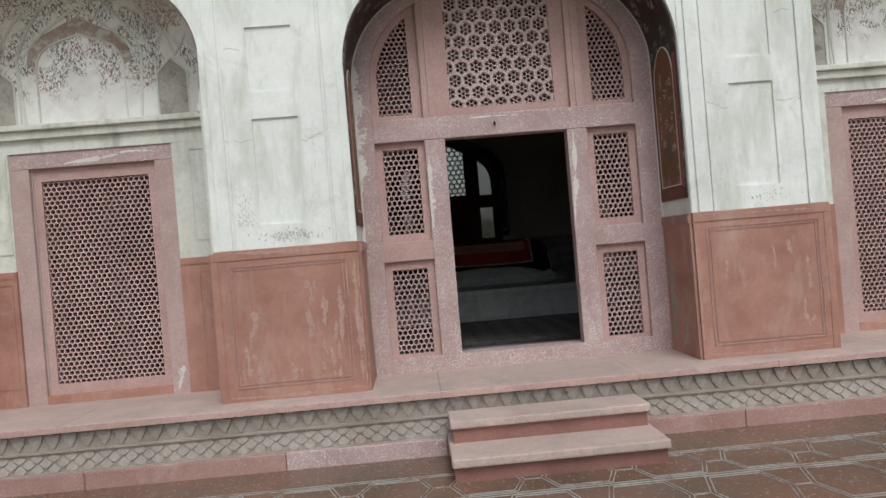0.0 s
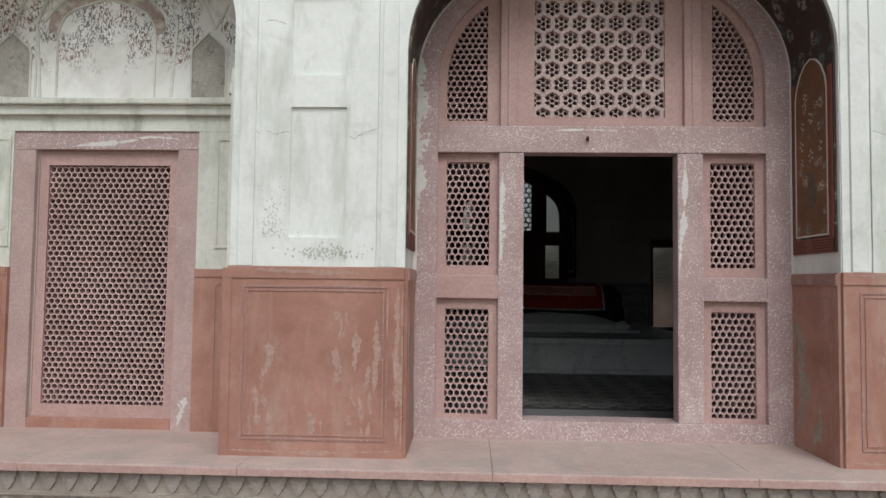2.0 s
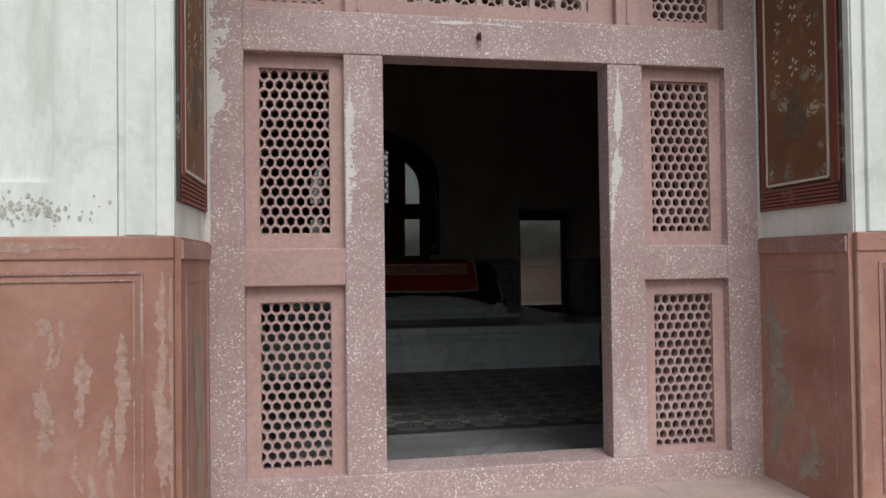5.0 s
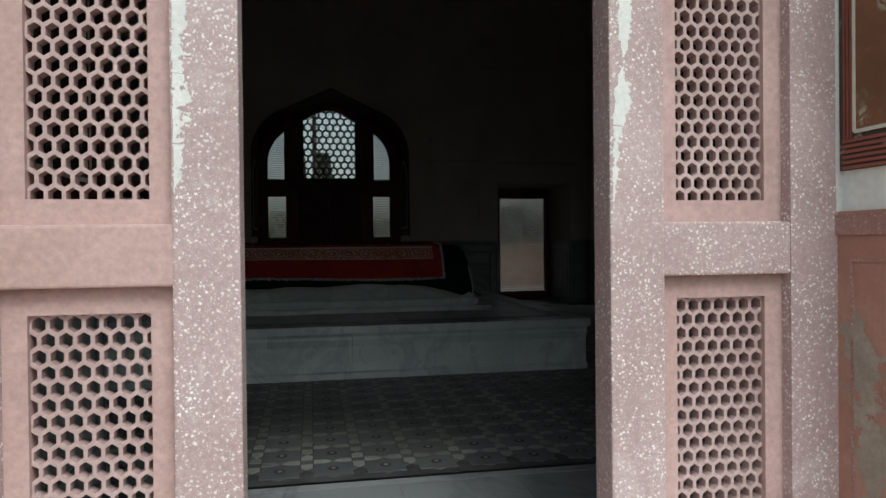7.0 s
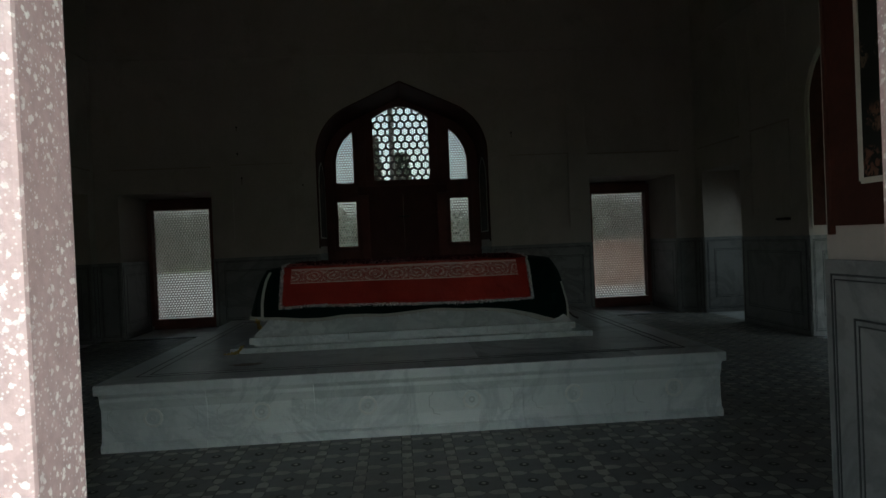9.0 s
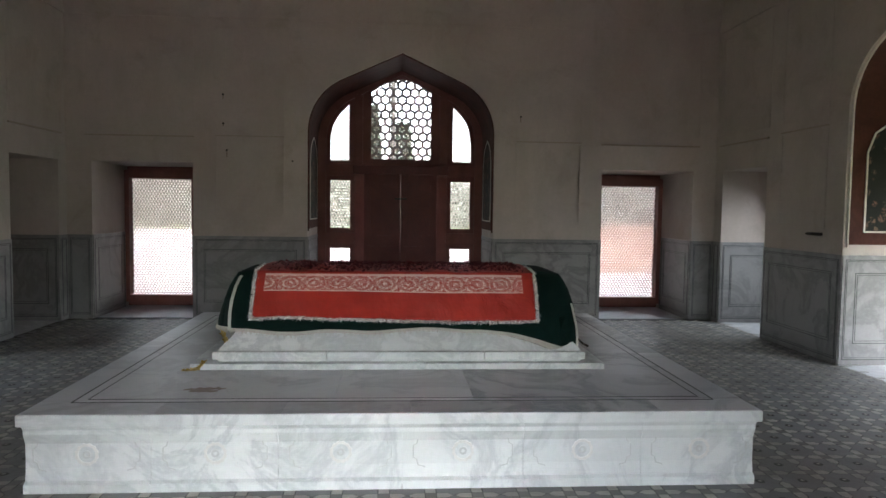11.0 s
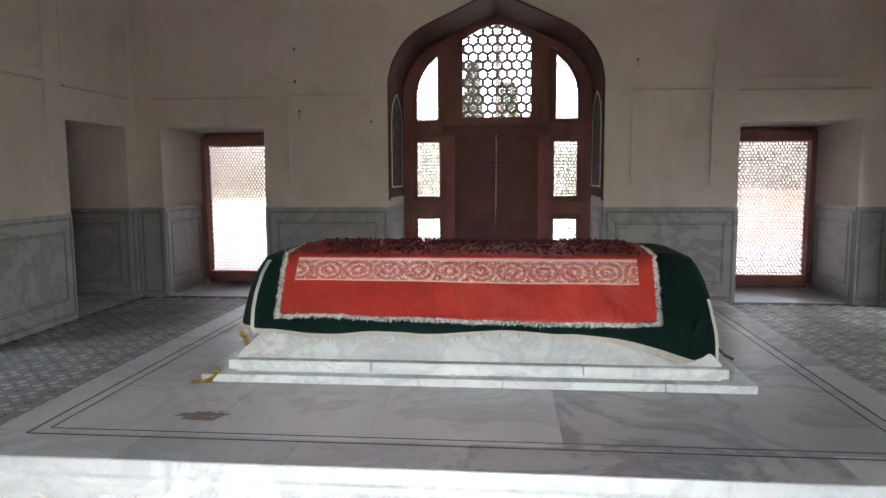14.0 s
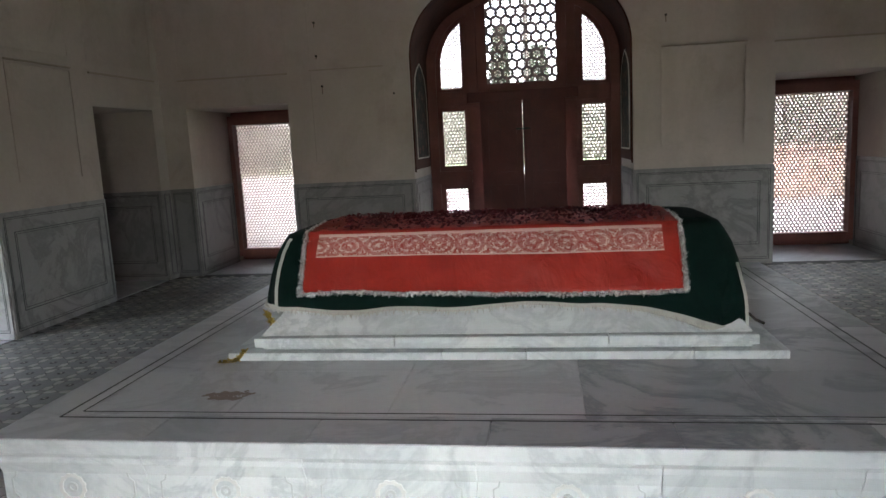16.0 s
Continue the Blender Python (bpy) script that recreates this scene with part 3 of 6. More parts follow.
def stone_screen(m, label, bars=M_SPECK, panels=M_SAND):
    sc = tagged(new("stone_screen"), label, "screen")
    sc.matrix_basis = m
    o, i = outline(1.44, 3.87, -0.2), outline(1.23, 3.665, -0.2)
    part("outer_frame", ring(bmesh.new(), o, i, 0.0, 0.17, closed=False), bars, sc, "speckled red sandstone arch frame")
    part("top_rail", boxed(-1.235, 1.235, -0.006, 0.15, 2.0, 2.205, bevel=0.008), bars, sc, "speckled sandstone lintel rail")
    part("sill", boxed(-1.235, 1.235, -0.004, 0.22, -0.2, -0.012, bevel=0.01), bars, sc, "worn speckled stone threshold")
    for s in (-1, 1):
        part("post", box(bmesh.new(), *sorted((s * 0.575, s * 0.765)), 0.0, 0.135, -0.015, 2.004, bevel=0.008), bars, sc, "speckled sandstone door post")
        zt = arch_z(0.70, 1.23, 3.665) + 0.02
        part("upper_post", box(bmesh.new(), *sorted((s * 0.63, s * 0.757)), 0.002, 0.18, 2.2, zt, bevel=0.006), panels, sc)
        part("upper_post_bead", box(bmesh.new(), *sorted((s * 0.685, s * 0.70)), -0.006, 0.01, 2.21, zt - 0.03, bevel=0.003), panels, sc)
        part("middle_rail", box(bmesh.new(), *sorted((s * 0.76, s * 1.235)), 0.004, 0.17, 0.89, 1.068, bevel=0.008), bars if s > 0 else panels, sc)
        cx = s * 0.998
        for z0, z1, a, b in ((0.02, 0.812, -0.015, 0.893), (1.142, 1.935, 1.065, 2.003)):
            lo, hi = (s * 0.998 - 0.165, s * 0.998 + 0.165)
            outer = [(cx - 0.235, a), (cx + 0.235, a), (cx + 0.235, b), (cx - 0.235, b)]
            inner = [(lo, z0), (hi, z0), (hi, z1), (lo, z1)]
            part("panel_frame", ring(bmesh.new(), outer, inner, 0.048, 0.13), panels, sc)
            shared("jali", SMALL if m is FRONT else SMALL_STOUT if m is BACK else SMALL_CLOSE, sc, pose(cx, 0, z0))
        q = quad(0.755, 2.2, 1.235, 3.67), quad(0.855, 2.255, 1.165, 3.535)
        part("quarter_panel_frame", ring(bmesh.new(), *[p if s > 0 else mirror(p) for p in q], 0.048, 0.13), panels, sc)
        shared("quarter_jali", QUAD if m is FRONT else QUAD_STOUT, sc, Matrix.Diagonal((s, 1, 1, 1)))
    part("lattice_frame", ring(bmesh.new(), lattice_top(0.635, 3.38, 3.68, 2.2), lattice_top(0.495, 3.385, 3.60, 2.285), 0.045, 0.14), panels, sc)
    shared("rosette_lattice", LATTICE, sc)
    return sc


front_screen = stone_screen(FRONT, "red sandstone arched screen with pierced jali panels and open doorway")
bm = bmesh.new()
bmesh.ops.create_cone(bm, cap_ends=True, segments=9, radius1=0.013, radius2=0.009, depth=0.035, matrix=pose(-0.10, -0.02, 2.11, 75))
bmesh.ops.create_cone(bm, cap_ends=True, segments=9, radius1=0.009, radius2=0.006, depth=0.03, matrix=pose(-0.098, -0.034, 2.096, 20))
part("iron_stud", bm, M_RUST, front_screen, "bent rusty iron nail")
stone_screen(BACK, "red sandstone arched screen with pierced panels and closed wooden doors", M_DEEP_RED, M_DEEP_RED)
for m, t in ((RIGHT, "east"), (LEFT, "west")):
    stone_screen(m, "red sandstone arched screen with pierced jali panels", M_DEEP_RED, M_DEEP_RED)



def peel(parent, spine, wide, seed, y, lo=-9.0, hi=9.0, material=M_FLAKE, name="whitewash_flake", label="flake of old whitewash"):
    """A flake of old white wash: a broken-edged strip that follows its spine of (x, z)."""
    rg = random.Random(seed)
    total = sum(math.hypot(b[0] - a[0], b[1] - a[1]) for a, b in zip(spine, spine[1:]))
    bm, step, run = bmesh.new(), 0.0036, 0.0
    half = int(wide * 0.9 / step) + 1
    for (xa, za), (xb, zb) in zip(spine, spine[1:]):
        long = math.hypot(xb - xa, zb - za)
        ux, uz = (xb - xa) / long, (zb - za) / long
        vs = {}

        def corner(i, j):
            if (i, j) not in vs:
                p, q = (i + rg.uniform(-0.3, 0.3)) * step, (j + rg.uniform(-0.3, 0.3)) * step
                vs[i, j] = bm.verts.new((xa + ux * p + uz * q, y - rg.uniform(0.0, 0.0006), za + uz * p - ux * q))
            return vs[i, j]
        for i in range(int(long / step)):
            k = (run + i * step) / total
            taper = min(1.0, 5 * k + 0.1, 5 * (1 - k) + 0.1)
            for j in range(-half, half):
                p, q = run + i * step, (j + 0.5) * step
                edge = wide * taper * (0.34 + 0.55 * noise.noise((p * 7, q * 16, seed * 3.1)) + 0.32 * noise.noise((p * 32, q * 32, seed * 1.7)) + 0.2 * noise.noise((p * 90, q * 90, seed)))
                if abs(q) < edge and lo < xa + ux * i * step + uz * q < hi:
                    bm.faces.new((corner(i, j), corner(i + 1, j), corner(i + 1, j + 1), corner(i, j + 1)))
        run += long
    return part(name, bm, material, parent, label)


peel(front_screen, [(-0.757, 1.16), (-0.755, 1.30), (-0.745, 1.50), (-0.738, 1.85)], 0.07, 1, -0.0018, -0.757, -0.6)
peel(front_screen, [(0.584, 1.10), (0.60, 1.38), (0.625, 1.62), (0.63, 1.98)], 0.05, 2, -0.0018, 0.584, 0.75)
peel(front_screen, [(-1.375, 1.56), (-1.37, 1.95), (-1.378, 2.40), (-1.37, 2.75)], 0.13, 3, -0.0018, -1.41, -1.24)
peel(front_screen, [(-0.35, 2.17), (-0.1, 2.176), (0.2, 2.165)], 0.016, 4, -0.0078)
# closed double door in the back screen
door = tagged(new("double_door"), "closed dark red wooden double door set in the stone screen", "door")
door.matrix_basis = BACK
for s in (-1, 1):
    leaf = part("door_leaf", box(bmesh.new(), *sorted((s * 0.0013, s * 0.60)), 0.215, 0.265, -0.02, 2.06, bevel=0.006), M_WOOD, door)
    for z0, z1 in ((0.12, 0.85), (1.0, 1.90)):
        bm = bmesh.new()
        ring(bm, [(s * 0.09, z0), (s * 0.52, z0), (s * 0.52, z1), (s * 0.09, z1)], [(s * 0.12, z0 + 0.03), (s * 0.49, z0 + 0.03), (s * 0.49, z1 - 0.03), (s * 0.12, z1 - 0.03)], 0.262, 0.277)
        part("moulding", bm, M_WOOD, leaf)
bm = boxed(-0.10, 0.10, 0.27, 0.30, 1.62, 1.645, bevel=0.005)
part("meeting_strip", boxed(-0.035, 0.035, 0.196, 0.214, 0.0, 0.98), M_WOOD, door)
part("door_bolt", bm, M_IRON, door, "dark iron sliding bolt")
bm = boxed(-0.78, 0.78, 0.20, 0.27, 2.03, 2.17, bevel=0.008)
part("door_head", bm, M_WOOD, door, "carved dark wooden head rail")


def stone_window(m, c, label, bars=M_SPECK, panels=M_SAND):
    w = tagged(new("stone_window"), label, "window")
    w.matrix_basis = m @ pose(c, 0.11, 0)
    r = lambda h, a, b: [(-h, a), (h, a), (h, b), (-h, b)]
    part("frame_head", boxed(-0.745, 0.745, -0.05, 0.06, 2.02, 2.17, bevel=0.006), bars, w, "speckled red sandstone head")
    for e in (-1, 1):
        part("frame_stile", box(bmesh.new(), *sorted((e * 0.57, e * 0.745)), -0.05, 0.06, -0.16, 2.019, bevel=0.006), M_WORNSTILE if bars is M_SPECK else bars, w)
    part("frame_sill", boxed(-0.569, 0.569, -0.05, 0.06, -0.16, -0.075, bevel=0.006), M_RED if bars is M_SPECK else bars, w, "red washed sill")
    part("inner_frame", ring(bmesh.new(), r(0.58, -0.085, 2.03), r(0.488, 0.022, 1.903), 0.0, 0.20), panels, w)
    shared("jali", WINDOW if bars is M_SPECK else WINDOW_CLOSE if m in (RIGHT, LEFT) else WINDOW_STOUT, w)
    return w


for m, c, t in ((FRONT, WIN_C, "outer"), (BACK, WIN_C, "back")):
    for s in (-1, 1):
        w = stone_window(m, s * c, "pierced sandstone jali window in a red stone frame", *((M_SPECK, M_SAND) if m is FRONT else (M_DEEP_RED, M_DEEP_RED)))
        if m is FRONT:
            peel(w, [(-0.25, 2.05), (0.05, 2.07), (0.25, 2.10)], 0.035, 5, -0.052)
            peel(w, [(0.2, 2.115), (0.4, 2.12), (0.6, 2.105)], 0.03, 6, -0.052)
            peel(w, [(0.62, -0.14), (0.65, -0.02), (0.69, 0.1)], 0.08, 7, -0.052)
for m in (RIGHT, LEFT):
    for s in (-1, 1):
        stone_window(m, s * 3.47, "pierced sandstone jali window in a red stone frame", M_DEEP_RED, M_DEEP_RED)

# ---- facade finish ----
for s in (-1, 1):
    # piers: red dado, sunk panels
    c = s * 2.016
    pier = tagged(new("pier_facing"), "white plaster pier facing with sunk panels over red dado", "wall", kind="structure")
    pier.matrix_basis = FACADE @ pose(c, 0, 0)
    dado = part("dado", boxed(-0.594, 0.594, -0.684, -0.655, LEDGE - 0.01, 1.105, bevel=0.006), M_RED, pier, "red plaster dado with scuffs")
    for e, wd in ((0.0, 0.010), (0.03, 0.005)):
        bm = bmesh.new()
        a, b, z0, z1 = 0.49 - e, 0.49 - e - wd, -0.04 + e, 0.975 - e
        ring(bm, [(-a, z0), (a, z0), (a, z1), (-a, z1)], [(-b, z0 + wd), (b, z0 + wd), (b, z1 - wd), (-b, z1 - wd)], -0.690, -0.680)
        part("dado_line", bm, M_STEP, dado)
    # scuffs that run down the dado, and worn paint along its edges
    rg = random.Random(21 if s < 0 else 22)
    for k in range(26 if s < 0 else 7):
        x, z, n_ = rg.uniform(0.14, 0.42) if k % 2 else rg.uniform(-0.45, 0.42), rg.uniform(0.05, 0.85), rg.uniform(0.06, 0.30)
        peel(dado, [(x, z), (x + rg.uniform(-0.015, 0.015), z - n_ * 0.5), (x + rg.uniform(-0.03, 0.03), max(z - n_, -0.02))], rg.uniform(0.02, 0.06), 40 + k + (9 if s < 0 else 0), -0.6855, material=M_SCUFF, name="scuff", label="pale scuff mark")
    for e in (-1, 1):
        peel(dado, [(e * 0.584, -0.1), (e * 0.587, 0.4), (e * 0.584, 1.0)], 0.022, 60 + e, -0.6855, -0.59, 0.59, M_SCUFF, "scuff", "pale worn edge")
    peel(dado, [(0.555, -0.05), (0.548, 0.35), (0.556, 0.98)], 0.05, 71 + s, -0.6855, 0.51, 0.59, M_SCUFF, "scuff", "pale worn edge")
    peel(dado, [(-0.5, 1.085), (-0.05, 1.07), (0.45, 1.06)], 0.035, 75 + s, -0.6935, material=M_SCUFF, name="scuff", label="pale worn cap")
    peel(dado, [(-0.55, -0.11), (0.0, -0.125), (0.55, -0.10)], 0.03, 66, -0.6855, material=M_SCUFF, name="scuff", label="pale worn foot")
    bm = boxed(-0.596, 0.596, -0.692, -0.66, 1.02, 1.105, bevel=0.008)
    part("dado_cap", bm, M_RED, pier)
    for z0, z1 in ((1.105, 1.30), (2.18, 2.40), (2.94, 3.16), (3.70, TOP)):
        part("plaster_band", boxed(-0.19, 0.19, -0.683, -0.66, z0, z1), M_WHITE, pier)
    for e in (-1, 1):
        part("plaster_stile", box(bmesh.new(), *sorted((e * 0.19, e * 0.40)), -0.683, -0.66, 1.105, TOP), M_WHITE, pier)
        edge_strip = part("plaster_edge_strip", box(bmesh.new(), *sorted((e * 0.404, e * 0.588)), -0.674, -0.66, 1.105, TOP), M_WHITE, pier)
        part("raised_fillet", box(bmesh.new(), *sorted((e * 0.428, e * 0.535)), -0.692, -0.67, 1.105, TOP, bevel=0.006), M_WHITE, edge_strip)
    # mould blotches at the foot of the plaster
    rng = random.Random(7 if s < 0 else 9)
    bm = bmesh.new()
    for k in range(330 if s < 0 else 80):
        x, z = (rng.gauss(-0.30, 0.05), 1.30 + abs(rng.gauss(0, 0.16))) if k % 2 else (rng.gauss(0.05, 0.13), 1.20 + rng.gauss(0, 0.025))
        if abs(x) > 0.39:
            continue
        r = rng.uniform(0.0015, 0.0058) * (1.6 if z < 1.28 else 1)
        vs = [bm.verts.new((x + r * rng.uniform(0.5, 1.2) * math.cos(a), -0.6838 - k * 0.00001, z + r * rng.uniform(0.6, 1.6) * math.sin(a))) for a in (0, 1.05, 2.1, 3.14, 4.2, 5.2)]
        bm.faces.new(vs)
    tagged(part("mould_stain", bm, M_MOULD, pier, "scattered black mould specks"), kind="stuff")
    bm = bmesh.new()
    cracks = [[(-0.39, 2.03), (-0.30, 2.00), (-0.245, 1.965), (-0.20, 1.985)], [(0.20, 2.01), (0.29, 1.995), (0.37, 2.02)], [(-0.30, 1.985), (-0.31, 1.80), (-0.295, 1.62)], [(0.24, 2.75), (0.33, 2.78), (0.40, 2.76)], [(0.395, 2.0), (0.47, 2.03), (0.55, 2.01)]]
    for line_ in cracks:
        fine_ = []
        for (xa, za), (xb, zb) in zip(line_, line_[1:]):
            fine_ += [(s * (xa + (xb - xa) * t / 6) + rng.uniform(-0.004, 0.004), za + (zb - za) * t / 6 + rng.uniform(-0.004, 0.004)) for t in range(6)]
        for (xa, za), (xb, zb) in zip(fine_, fine_[1:]):
            w = rng.uniform(0.0008, 0.0022)
            bm.faces.new([bm.verts.new(p) for p in ((xa, -0.6845, za - w), (xb, -0.6845, zb - w), (xb, -0.6845, zb + w), (xa, -0.6845, za + w))])
    tagged(part("plaster_crack", bm, M_CRACK, pier, "fine cracks in the plaster"), kind="stuff")
    # outer piers beyond the bays
    outer = tagged(new("outer_pier_facing"), "white plaster pier facing over red dado", "wall", kind="structure")
    outer.matrix_basis = FACADE @ pose(s * 5.8, 0, 0)
    part("dado", boxed(-0.81, 0.81, -0.684, -0.655, LEDGE - 0.01, 1.105, bevel=0.006), M_RED, outer)

    # side bay: back wall, dado, cornice and painted half dome
    bay = tagged(new("side_bay_lining"), "weathered plaster bay lining with cornice and painted half dome", "wall", kind="structure")
    bay.matrix_basis = FRONT @ pose(s * BAY_C, 0, 0)
    bm = bmesh.new()
    for e in (-1, 1):
        box(bm, *sorted((s * 0.063 + e * 0.74, e * 1.18)), 0.045, 0.10, 1.09, 2.164)
    box(bm, -1.18, 1.18, 0.045, 0.10, 2.165, 2.45)
    part("back_wall", bm, M_BAY, bay)
    bm = bmesh.new()
    for e in (-1, 1):
        box(bm, *sorted((e * 1.165, e * 1.20)), -0.64, 0.05, 1.09, 2.45)
    part("reveal", bm, M_BAY, bay)
    bm = bmesh.new()
    for e in (-1, 1):
        box(bm, *sorted((s * 0.063 + e * 0.74, e * 1.18)), 0.025, 0.10, LEDGE - 0.01, 1.09)
        box(bm, *sorted((e * 1.15, e * 1.21)), -0.66, 0.03, LEDGE - 0.01, 1.09)
    part("dado", bm, M_RED, bay, "red plaster dado")
    bm = bmesh.new()
    for e in (-1, 1):
        ring(bm, [(e * 0.82, 1.25), (e * 1.08, 1.25), (e * 1.08, 2.12), (e * 0.82, 2.12)], [(e * 0.84, 1.27), (e * 1.06, 1.27), (e * 1.06, 2.09), (e * 0.84, 2.09)], 0.036, 0.05)
    part("sunk_panel_edge", bm, M_BAY, bay)
    bm = bmesh.new()
    for e in (-1, 1):
        ring(bm, [(e * 0.84, 0.02), (e * 1.10, 0.02), (e * 1.10, 0.98), (e * 0.84, 0.98)], [(e * 0.85, 0.03), (e * 1.09, 0.03), (e * 1.09, 0.97), (e * 0.85, 0.97)], 0.018, 0.03)
        for y0, y1, z0, z1 in ((-0.56, -0.55, 0.02, 0.98), (-0.08, -0.07, 0.02, 0.98), (-0.55, -0.08, 0.97, 0.98), (-0.55, -0.08, 0.02, 0.03)):
            box(bm, *sorted((e * 1.145, e * 1.155)), y0, y1, z0, z1)
        box(bm, *sorted((e * 1.14, e * 1.16)), -0.655, 0.02, 1.03, 1.085)
        box(bm, *sorted((s * 0.063 + e * 0.75, e * 1.15)), 0.016, 0.03, 1.03, 1.085)
    part("dado_line", bm, M_RED, bay)
    bm = bmesh.new()
    for e in (-1, 1):
        for y0, y1, z0, z1 in ((-0.54, -0.525, 1.25, 2.1), (-0.13, -0.115, 1.25, 2.1), (-0.54, -0.115, 2.1, 2.118), (-0.54, -0.115, 1.235, 1.25)):
            box(bm, *sorted((e * 1.155, e * 1.167)), y0, y1, z0, z1)
    part("reveal_panel_edge", bm, M_BAY, bay)
    bm = bmesh.new()
    box(bm, -1.17, 1.17, -0.04, 0.06, 2.36, 2.41, bevel=0.012)
    box(bm, -1.17, 1.17, 0.0, 0.06, 2.285, 2.36, bevel=0.01)
    for e in (-1, 1):
        box(bm, *sorted((e * (1.085 if e == s else 1.135), e * 1.175)), -0.575, -0.03, 2.36, 2.41, bevel=0.012)
        box(bm, *sorted((e * 1.125, e * 1.175)), -0.595, 0.01, 2.285, 2.36, bevel=0.01)
    part("cornice", bm, M_BAY, bay)
    # half dome
    h = outline(BAY_W, BAY_APEX, 2.40, BAY_SPRING)
    bm = bmesh.new()

    def dome(u, r):
        x, z = h[u]
        deep = (1 - min(r, 1.0) ** 6.5) ** (1 / 6.5)
        return Vector((x * r, -0.60 + 0.60 * deep, 2.40 + (z - 2.40) * r))
    R = [i / 14 for i in range(14)] + [0.97, 0.99, 1.0]
    grid = [[bm.verts.new(dome(u, r)) for r in R] for u in range(len(h))]
    for u in range(len(h) - 1):
        for k in range(len(R) - 1):
            bm.faces.new((grid[u][k], grid[u + 1][k], grid[u + 1][k + 1], grid[u][k + 1]))
    bmesh.ops.remove_doubles(bm, verts=bm.verts, dist=0.0005)
    ob = part("half_dome", bm, M_VAULT, bay, "plaster half dome with faded floral paint")
    for f in ob.data.polygons:
        f.use_smooth = True

    def surface_y(x, z):
        best = 1.0
        a = math.atan2(z - 2.40, x)
        for u in range(len(h) - 1):
            a0, a1 = math.atan2(h[u][1] - 2.40, h[u][0]), math.atan2(h[u + 1][1] - 2.40, h[u + 1][0])
            if a0 <= a <= a1:
                k = (a - a0) / max(a1 - a0, 1e-6)
                best = math.hypot(h[u][0] * (1 - k) + h[u + 1][0] * k, h[u][1] * (1 - k) + h[u + 1][1] * k - 2.40)
        r = min(math.hypot(x, z - 2.40) / best, 0.985)
        return -0.60 + 0.60 * (1 - r ** 6.5) ** (1 / 6.5)

    def rib(bm, pts, wide=0.014, proud=0.012):
        for (xa, za), (xb, zb) in zip(pts, pts[1:]):
            d = Vector((xb - xa, zb - za)).normalized() * wide / 2
            q = [(xa - d.y, za + d.x), (xb - d.y, zb + d.x), (xb + d.y, zb - d.x), (xa + d.y, za - d.x)]
            f = [bm.verts.new((x, surface_y(x, z) - proud, z)) for x, z in q] + [bm.verts.new((x, surface_y(x, z) + 0.02, z)) for x, z in q]
            bm.faces.new(f[:4])
            for i in range(4):
                bm.faces.new((f[i], f[i + 4], f[(i + 1) % 4 + 4], f[(i + 1) % 4]))

    def blind_arch(c, w, base, spring, apex):
        hh = arch(w, apex, spring, 14)
        return [(c + w, base)] + [(c + x, z) for x, z in hh] + [(c - x, z) for x, z in hh[-2::-1]] + [(c - w, base)]
    bm = bmesh.new()
    rib(bm, blind_arch(-0.06, 0.39, 2.42, 2.90, 3.20))
    for c in (-0.80, 0.76):
        rib(bm, blind_arch(c, 0.14, 2.42, 2.76, 2.93), 0.013)
    for c in (-1.06, 1.06):
        rib(bm, blind_arch(c, 0.055, 2.42, 2.76, 2.93), 0.012)
    part("blind_arch_moulding", bm, M_BAY, bay)

    def patch(name, pts_a, pts_b, material, label, proud=0.006):
        """A painted field on the dome between two matched lines."""
        bm = bmesh.new()
        K = 4
        rows = [[bm.verts.new((xa + (xb - xa) * k / K, surface_y(xa + (xb - xa) * k / K, za + (zb - za) * k / K) - proud, za + (zb - za) * k / K)) for k in range(K + 1)] for (xa, za), (xb, zb) in zip(pts_a, pts_b)]
        for r0, r1 in zip(rows, rows[1:]):
            for k in range(K):
                bm.faces.new((r0[k], r1[k], r1[k + 1], r0[k + 1]))
        part(name, bm, material, bay, label)
    inner, outer_ = blind_arch(-0.06, 0.40, 2.80, 2.90, 3.215)[1:-1], blind_arch(-0.06, 0.47, 2.80, 2.95, 3.36)[1:-1]
    patch("painted_crescent", inner, outer_, M_CRESCENT, "faded maroon painted band")
    # flat fill, stained and also darkened in colour to give the niches depth
    for c in (-0.80, 0.76):
        a_ = blind_arch(c, 0.13, 2.42, 2.76, 2.915)
        patch("darkened_niche", a_, [(c, z) for x, z in a_], M_NICHE_FILL, "stained blind niche, darkened for depth", 0.004)
    bm = bmesh.new()

    def line(xa, za, xb, zb, bow):
        return [(xa + (xb - xa) * t / 8 + bow * math.sin(math.pi * t / 8), za + (zb - za) * t / 8) for t in range(9)]
    for e in (-1, 1):
        rib(bm, line(e * 0.52 - 0.06, 2.42, e * 0.56 - 0.06, 3.0, 0), 0.022, 0.010)
        rib(bm, line(e * 0.56 - 0.06, 3.0, e * 0.10 - 0.06, 3.62, e * 0.07), 0.022, 0.010)
        rib(bm, line(e * 0.50 - 0.06, 3.02, -0.06, 3.44, e * 0.05), 0.020, 0.010)
        rib(bm, line(e * 0.80, 2.95, e * 0.50, 3.42, e * 0.05), 0.020, 0.010)
        rib(bm, line(e * 0.80, 2.95, e * 0.93, 3.12, 0), 0.016, 0.010)
        rib(bm, line(e * 0.62, 2.42, e * 0.62, 2.95, 0), 0.016, 0.010)
        rib(bm, line(-0.06, 3.44, e * 0.30 - 0.06, 3.66, 0), 0.018, 0.010)
    part("vault_rib", bm, M_BAY, bay, "pale raised plaster ribs")

